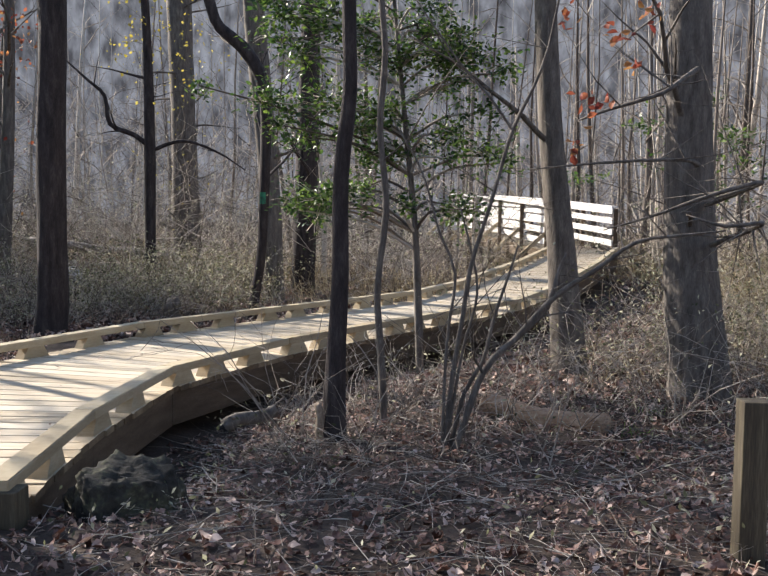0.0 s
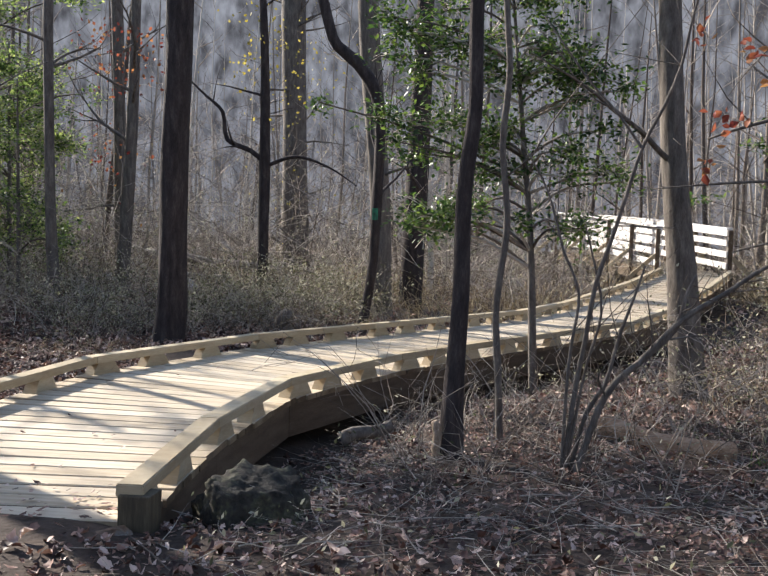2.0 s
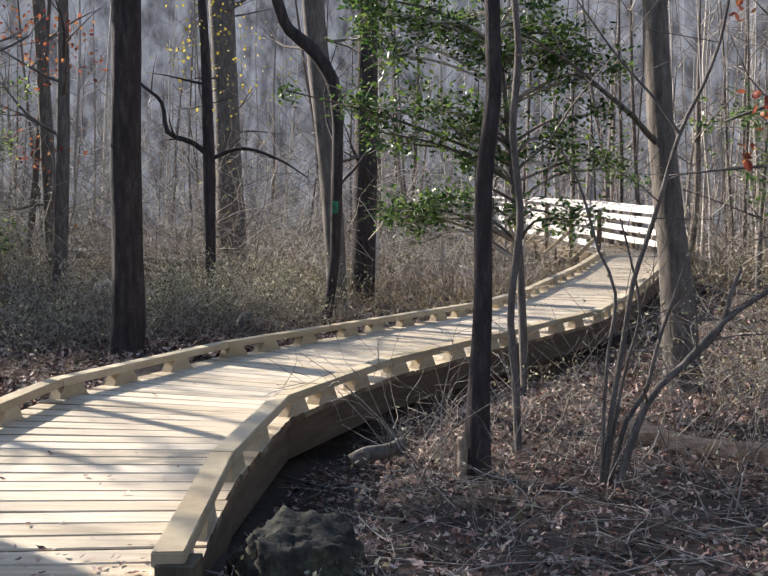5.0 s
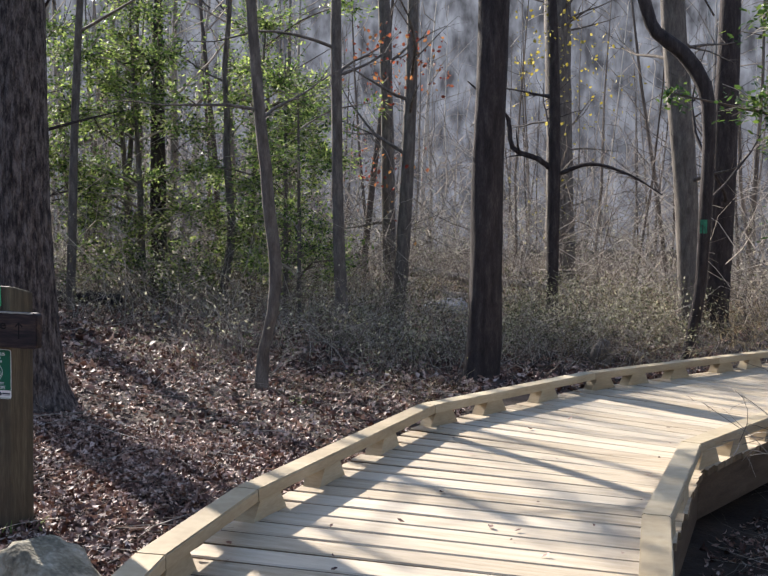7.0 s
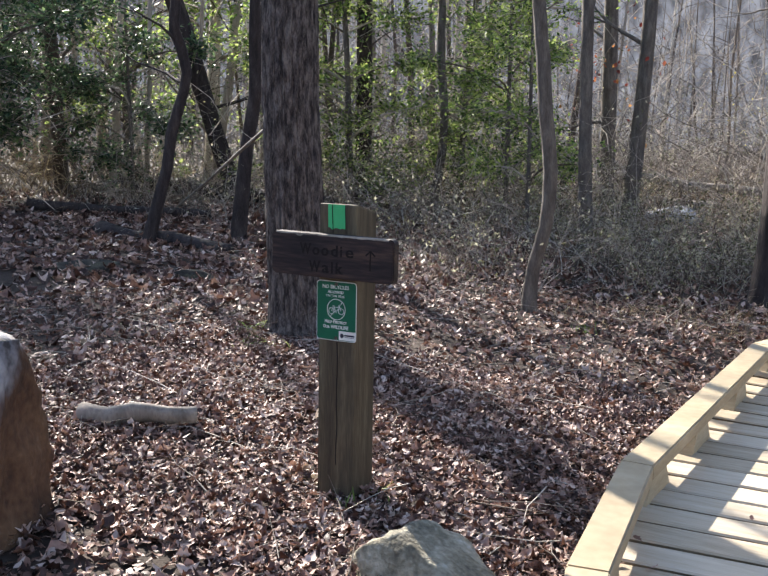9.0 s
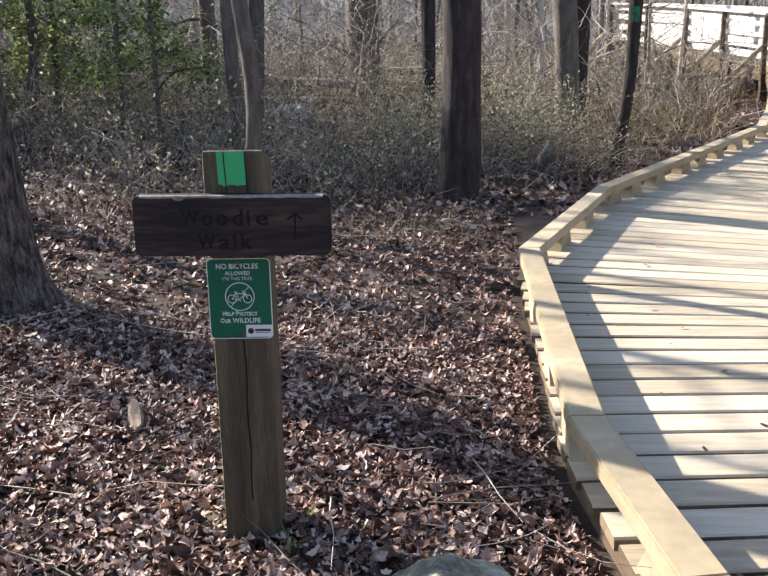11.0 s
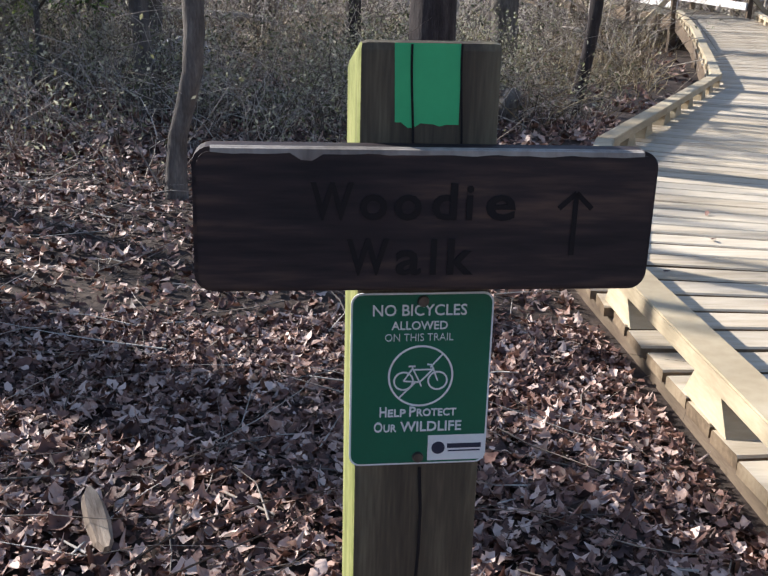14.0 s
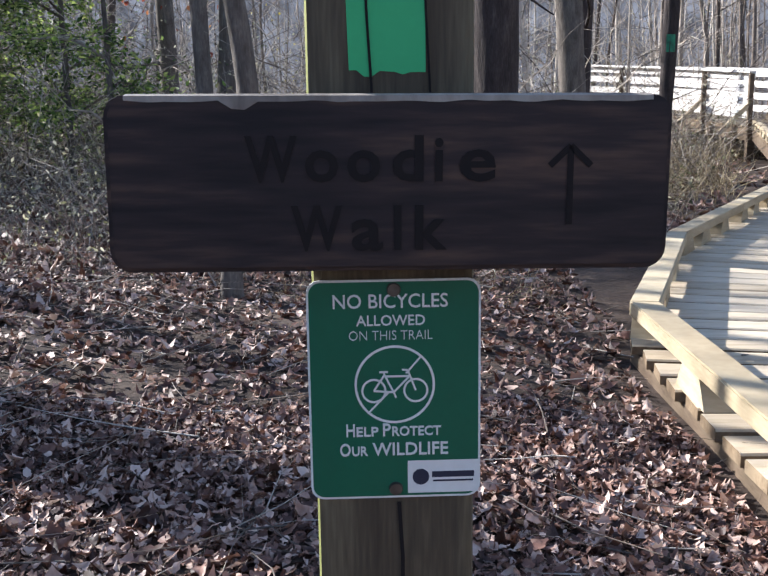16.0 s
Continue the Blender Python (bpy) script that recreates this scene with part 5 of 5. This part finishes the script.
evergreen((-3.1, 8.6, ground_z(-3.1, 8.6)), [(-3.2, 8.5, 0.9, .4), (-2.8, 8.8, 1.4, .4), (-3.4, 8.3, 1.9, .4), (-3.0, 8.7, 2.6, .4), (-3.2, 8.5, 3.3, .4)], "slim green evergreen at the clearing's edge", 5000, 67, 0.065, 0.03, 3.2, SUNLIT_GREEN)
evergreen((9.5, 15.0, ground_z(9.5, 15.0)), [(9.5, 15.0, 2.0, .8), (10.2, 15.2, 2.8, .8), (9.2, 14.8, 3.2, .7)], "far green evergreen beside the raised boardwalk", 1500, 43, 0.11, 0.05, 3.0)


# ---- the many-stemmed shrub beside the boardwalk ----
def shrub():
    base = Vector((4.42, 1.45, ground_z(4.42, 1.45)))
    home = empty("shrub", base, "bare many-stemmed shrub with pale grey arching stems", "shrub")
    rng = random.Random(6)
    lines = [
        [(4.39, 1.45, -0.2, 0.023), (4.44, 1.45, 0.29, 0.021), (4.49, 1.45, 0.63, 0.019), (4.53, 1.45, 0.91, 0.017), (4.63, 1.44, 1.25, 0.015), (4.75, 1.44, 1.68, 0.014), (4.86, 1.44, 1.92, 0.012), (4.94, 1.44, 2.14, 0.011), (4.99, 1.43, 2.41, 0.009), (5.1, 1.4, 2.9, .006)],
        [(4.42, 1.47, -0.2, 0.020), (4.51, 1.47, 0.17, 0.018), (4.61, 1.46, 0.35, 0.016), (4.67, 1.46, 0.61, 0.013), (4.75, 1.46, 0.86, 0.010), (4.80, 1.46, 1.03, 0.007)],
        [(4.45, 1.43, -0.2, 0.028), (4.61, 1.42, 0.29, 0.027), (4.79, 1.42, 0.49, 0.025), (4.97, 1.42, 0.68, 0.021), (5.02, 1.41, 0.87, 0.014), (5.07, 1.41, 0.99, 0.008)],
        [(4.79, 1.42, 0.49, 0.025), (5.01, 1.41, 0.74, 0.022), (5.24, 1.41, 0.90, 0.019), (5.46, 1.40, 1.06, 0.015), (5.71, 1.39, 1.10, 0.011), (5.95, 1.39, 1.13, 0.006)],
        [(4.38, 1.44, -0.2, 0.014), (4.40, 1.44, 0.46, 0.013), (4.44, 1.44, 0.86, 0.011), (4.35, 1.44, 1.08, 0.010), (4.24, 1.45, 1.44, 0.008), (4.06, 1.45, 1.75, 0.005)],
        [(4.75, 1.44, 1.68, 0.012), (4.62, 1.44, 1.86, 0.010), (4.45, 1.45, 2.05, 0.009), (4.31, 1.45, 2.24, 0.007), (4.19, 1.46, 2.41, 0.005)],
        [(4.40, 1.46, -0.2, 0.014), (4.49, 1.46, 0.40, 0.012), (4.57, 1.46, 0.75, 0.010), (4.52, 1.46, 1.03, 0.008), (4.46, 1.46, 1.25, 0.005)]]
    for q in lines:
        v, f = [], []
        pl, pr = smooth_line([(p[0] - base.x, p[1] - base.y, p[2] - base.z, p[3]) for p in q], 0.08)
        pr = [r * 0.74 for r in pr]
        tube_rows(v, f, pl, pr, 7, 0.12, seed=q[0][0])
        for _ in range(7):
            i = rng.randrange(len(pl) // 3, len(pl))
            d = Vector((rng.gauss(0, 1), rng.gauss(0, 0.6), rng.gauss(0.4, 0.7))).normalized()
            grow(v, f, rng, pl[i], d, rng.uniform(0.25, 0.8), pr[i] * 0.45, 1)
        ob = new("stem", raw("stem", v, f, BARK_GREY, True))
        ob.parent = home


shrub()


def side_branches():
    """Long thin boughs reaching out from the thick grey tree."""
    home = empty("bough", (6.2, 2.4, 1.4), "long thin bare boughs of the thick grey tree", "branch", "boughs")
    o = Vector(home.location)
    rng = random.Random(8)
    for q in ([(6.25, 3.2, 2.3, .022), (5.99, 2.6, 2.14, 0.017), (5.81, 2.42, 2.02, 0.015), (5.48, 2.51, 1.92, 0.011), (5.29, 2.55, 1.85, 0.006)],
              [(6.28, 3.2, 1.6, .02), (5.98, 2.5, 1.59, 0.014), (5.52, 2.50, 1.57, 0.011), (4.97, 2.63, 1.52, 0.005)],
              [(6.35, 3.2, 1.3, .02), (6.47, 2.36, 1.44, 0.016), (6.13, 2.34, 1.35, 0.013), (5.78, 2.43, 1.21, 0.009), (5.47, 2.51, 1.11, 0.004)],
              [(6.4, 3.2, 1.0, .02), (6.48, 2.35, 1.17, 0.016), (6.23, 2.32, 1.15, 0.013), (5.99, 2.38, 1.22, 0.006)]):
        v, f = [], []
        pl, pr = smooth_line([(p[0] - o.x, p[1] - o.y, p[2] - o.z, p[3]) for p in q], 0.08)
        tube_rows(v, f, pl, pr, 6, 0.1)
        for _ in range(9):
            i = rng.randrange(len(pl) // 4, len(pl))
            d = Vector((rng.gauss(-0.4, 0.8), rng.gauss(0, 0.6), rng.gauss(0.3, 0.7))).normalized()
            grow(v, f, rng, pl[i], d, rng.uniform(0.25, 0.9), pr[i] * 0.5, 1)
        ob = new("bough_stem", raw("bough_stem", v, f, BARK_GREY, True))
        ob.parent = home


side_branches()


def leaf_tufts(name, label, mat, clumps, seed, size):
    rng = np.random.default_rng(seed)
    c, n, u, L, W = [], [], [], [], []
    for x, y, z, r, m in clumps:
        for _ in range(m):
            c.append(np.array((x, y, z)) + rng.normal(0, r, 3))
            n.append(rng.normal(0, 1, 3))
            u.append(rng.normal(0, 1, 3))
            l = size * rng.uniform(0.7, 1.3)
            L.append(l)
            W.append(l * 0.7)
    tagged(new(name, blades(name, c, n, u, L, W, mat)), label, "leaves", kind="stuff")


leaf_tufts("autumn_leaves", "last orange and red leaves clinging to twigs", RED_LEAF, [
    (5.05, 1.45, 2.33, .03, 9), (5.33, 1.5, 2.22, .04, 12), (5.2, 1.5, 1.82, .05, 14), (5.1, 1.5, 1.58, .03, 8), (5.5, 1.5, 2.36, .05, 14), (5.45, 1.6, 2.05, .03, 6)], 51, 0.055)
leaf_tufts("red_foliage", "thin red autumn foliage in the middle distance", RED_LEAF, [
    (-2.1, 9.4, 3.75, .22, 70), (-1.5, 9.3, 3.7, .22, 60), (-2.6, 11.2, 3.4, .25, 40), (-1.3, 9.2, 3.4, .2, 30), (-1.9, 9.6, 2.1, .3, 40), (-3.2, 11.5, 2.4, .3, 40)], 53, 0.06)
leaf_tufts("yellow_foliage", "thin yellow-green foliage on slim trees", YELLOW_LEAF, [
    (0.0, 9.5, 3.5, .12, 36), (0.5, 9.6, 3.7, .3, 60), (0.7, 9.6, 3.1, .3, 40), (0.2, 9.5, 4.1, .3, 40), (-1.0, 16.5, 4.5, .6, 120), (-1.2, 16.5, 2.0, .5, 60)], 55, 0.05)


# ---- rocks, logs and the low post ----
def rock(name, place, size, label, mat, seed, turn=0, flat=0.0, cuts=4, faces=(), rough=1.0):
    bm = bmesh.new()
    bmesh.ops.create_icosphere(bm, subdivisions=cuts, radius=1.0)
    rng = random.Random(seed)
    planes = [(Vector((rng.gauss(0, 1), rng.gauss(0, 1), rng.gauss(0, 0.8))).normalized(), rng.uniform(0.55, 0.82)) for _ in range(11)] + ([(Vector((0.15, 0.1, 1)).normalized(), flat)] if flat else [])
    if faces:
        planes = [(Vector(q[:3]).normalized(), q[3]) for q in faces]
    for v in bm.verts:
        p = v.co.copy()
        for nrm, d in planes:
            k = p.dot(nrm) - d
            if k > 0:
                p -= nrm * k
        p *= 1 + 0.10 * noise.noise(p * 1.7 + Vector((seed, 0, 0))) + rough * (0.06 * noise.noise(p * 5 + Vector((seed, 3, 0))) + 0.03 * noise.noise(p * 14 + Vector((seed, 3, 9))))
        v.co = Vector((p.x * size[0], p.y * size[1], p.z * size[2]))
    ob = thing(name, bm, mat, label, "rock", smooth=True)
    ob.location, ob.rotation_euler = place, (0, 0, radians(turn))
    return ob


rock("rock", (3.03, -0.2, -0.08), (0.29, 0.24, 0.31), "dark mossy boulder beside the boardwalk's end", STONE_MOSSY, 4, 10, 0.0, 5, ((0.1, -0.1, 1, 0.62), (0.3, -1, 0.25, 0.66), (-1, -0.4, 0.15, 0.70), (1, -0.2, 0.3, 0.72), (0.2, -0.7, 0.8, 0.76), (-0.6, 0.2, 0.8, 0.78)), 2.3)
rock("rock", (-0.95, -0.92, 0.17), (0.48, 0.40, 0.72), "tall pale and rust-coloured boulder beside the trail", STONE_RUST, 9, 0, 0.0, 5, ((0.66, -0.46, 0.62, 0.62), (0.15, -1, 0.05, 0.60), (0.75, -0.85, -0.20, 0.70), (0.1, 0.2, 1, 0.74), (-0.9, -0.5, 0.3, 0.72), (1, 0.35, 0.1, 0.72), (-0.1, -0.7, 0.7, 0.78)))
rock("rock", (0.55, -0.38, -0.02), (0.33, 0.20, 0.17), "low flat mossy stone near the trail sign", STONE_LICHEN, 14, -12)
rock("rock", (2.62, -0.68, -0.02), (0.09, 0.07, 0.05), "small pale stone at the rail's end", STONE_PALE, 3, 40)


def log(name, a, b, r, label, mat, seed, stubs=0):
    a, b = Vector(a), Vector(b)
    rng = random.Random(seed)
    d = b - a
    pts = [(*(a + d * k - a + Vector((rng.uniform(-1, 1) * r * 0.5, rng.uniform(-1, 1) * r * 0.5, rng.uniform(-0.3, 0.3) * r))), r * (1 - 0.25 * k) * rng.uniform(0.9, 1.1)) for k in (0, 0.25, 0.5, 0.75, 1.0)]
    v, f = [], []
    pl, pr = smooth_line(pts, 0.06)
    tube_rows(v, f, pl, pr, 12, 0.22, seed=seed)
    f.append(tuple(range(11, -1, -1)))
    for _ in range(stubs):
        i = rng.randrange(len(pl))
        grow(v, f, rng, pl[i], Vector((rng.gauss(0, 1), rng.gauss(0, 1), 0.5)).normalized(), rng.uniform(0.15, 0.5), r * 0.3, 0)
    ob = tagged(new(name, raw(name, v, f, mat, True)), label, "log")
    ob.location = a
    return ob


log("log", (-1.22, 0.0, 0.10), (-0.86, 0.25, 0.085), 0.046, "short grey weathered log on the leaves", BARK_PALE, 3, 1)
log("log", (-5.35, 3.95, 0.24), (-3.77, 4.12, 0.16), 0.10, "half-rotten brown log on the leafy slope", BARK_DARK, 5)
log("log", (-9.2, 8.0, 0.5), (-4.9, 7.4, 0.35), 0.11, "long fallen dark log in front of the evergreens", BARK_DARK, 6, 3)
# Stands in for a sunlit patch of leaves, its tan brightened.
log("log", (4.72, 2.6, -0.12), (5.42, 1.95, -0.12), 0.10, "crumbling rotten log coloured as a sunlit tan patch in the leaves", SUNLIT_ROTTEN_WOOD, 7)
log("log", (3.05, 1.75, -0.13), (3.35, 2.0, -0.07), 0.05, "dark gnarled root lying under the boardwalk's edge", BARK_GREY, 8, 3)
log("log", (-3.9, 15.5, 0.55), (-0.7, 15.0, 0.30), 0.10, "pale fallen trunk across the far clearing", BARK_PALE, 9, 2)
log("log", (-3.2, 14.2, 0.2), (-1.2, 14.0, 0.12), 0.08, "pale fallen limb across the far clearing", BARK_PALE, 10)


log("log", (-2.75, 3.3, 1.30), (-6.2, 5.8, 0.22), 0.014, "pale thin fallen limb leaning down across the slope", BARK_PALE, 15, 3)
log("log", (-7.4, 4.85, 0.36), (-5.6, 5.9, 0.26), 0.07, "dark fallen log lying on the shaded slope", BARK_DARK, 16, 2)
log("stump", (1.43, 6.58, -0.1), (1.45, 6.56, 0.2), 0.10, "low grey broken stump behind the boardwalk's rail", BARK_GREY, 17)
log("stump", (3.665, 1.55, -0.28), (3.65, 1.54, 0.06), 0.030, "pale broken sapling stub beside a dark tree", SPLINTER, 18)
rock("rock", (-1.77, 11.4, 0.1), (0.42, 0.3, 0.24), "pale sunlit stone in the undergrowth", STONE_WHITE, 21, 20)
rock("rock", (-4.0, 2.6, 0.14), (0.38, 0.26, 0.13), "low mossy stone half sunk in the leafy slope", STONE_MOSSY, 22, 50)
rock("rock", (-3.1, 2.75, 0.12), (0.28, 0.2, 0.09), "low mossy stone half sunk in the leafy slope", STONE_MOSSY, 23, 10)


def grass_tuft(place, count, seed):
    rng = np.random.default_rng(seed)
    z = ground_z(*place)
    c, n, u, L = [], [], [], []
    for _ in range(count):
        w = rng.normal(0, 0.55, 2)
        l = rng.uniform(0.04, 0.11)
        way = np.array((w[0], w[1], 0.9))
        way /= np.linalg.norm(way)
        c.append(np.array((place[0] + rng.normal(0, 0.06), place[1] + rng.normal(0, 0.06), z)) + way * l * 0.45)
        u.append(way)
        n.append((-w[0] * 0.6 + rng.normal(0, 0.3), -w[1] * 0.6 + rng.normal(0, 0.3), 0.6))
        L.append(l)
    tagged(new("grass_tuft", blades("grass_tuft", c, n, u, L, [l * 0.07 for l in L], SUNLIT_GREEN, 0.1, -0.3)), "small tuft of green grass blades in the leaves", "grass", "grass tufts")


for k, place in enumerate(((-1.5, 1.5), (-1.75, 1.75), (0.10, 0.02), (-0.2, 3.2), (5.6, 1.9), (5.9, 2.6))):
    grass_tuft(place, 26, 80 + k)


def wood_chip(place, turn, long, wide):
    """A flat torn splinter with ragged ends."""
    rng = random.Random(12)
    bm = bmesh.new()
    rows = []
    for k in range(9):
        u = k / 8 - 0.5
        w = wide * (0.5 - 0.25 * abs(u) * rng.uniform(0.6, 1.6)) * (0.35 if k in (0, 8) else 1.0)
        z = 0.006 * math.sin(u * 4)
        rows.append([bm.verts.new((x, u * long, zz)) for x, zz in ((-w, z), (-w * 0.7, z + 0.012), (w * 0.6, z + 0.014), (w, z + 0.002))])
    for a, b in zip(rows, rows[1:]):
        for i in range(4):
            bm.faces.new((a[i], a[(i + 1) % 4], b[(i + 1) % 4], b[i]))
    bm.faces.new(rows[0])
    bm.faces.new(rows[-1][::-1])
    bmesh.ops.recalc_face_normals(bm, faces=bm.faces[:])
    ob = thing("wood_chip", bm, SPLINTER, "pale split chip of wood on the leaves", "wood chip")
    ob.location, ob.rotation_euler = place, (0.08, 0.1, radians(turn))


wood_chip((-0.53, 0.71, 0.05), 22, 0.19, 0.05)


def low_post():
    bm = bmesh.new()
    box(bm, (0.095, 0.095, 0.95), Matrix.Translation((0, 0, 0.13)), 0.006)
    ob = thing("wooden_post", bm, POST_WOOD, "low square weathered timber post beside the trail", "post")
    ob.location = (5.42, -0.735, -0.04)


low_post()


def tree_blaze():
    """The green paint patch wrapped on the bent dark tree."""
    bm = bmesh.new()
    c, r = Vector((2.318, 7.42, 1.376)), 0.066
    rows = []
    for z in (-0.07, 0.0, 0.07):
        rows.append([bm.verts.new((c.x + r * math.cos(a) + 0.002, c.y + r * math.sin(a), c.z + z)) for a in [radians(232 + 6.5 * k) for k in range(11)]])
    for a, b in zip(rows, rows[1:]):
        for k in range(10):
            bm.faces.new((a[k], a[k + 1], b[k + 1], b[k]))
    ob = mesh_of("blaze", bm, SHADED_BLAZE, True)
    host = next(o for o in scene.objects if o.name.startswith("tree") and "blaze" in o.get("label", ""))
    p = new("blaze", ob)
    p.parent = host
    p.location = -host.location


tree_blaze()

# ---- the boardwalk's boards, last ----
build_planks()
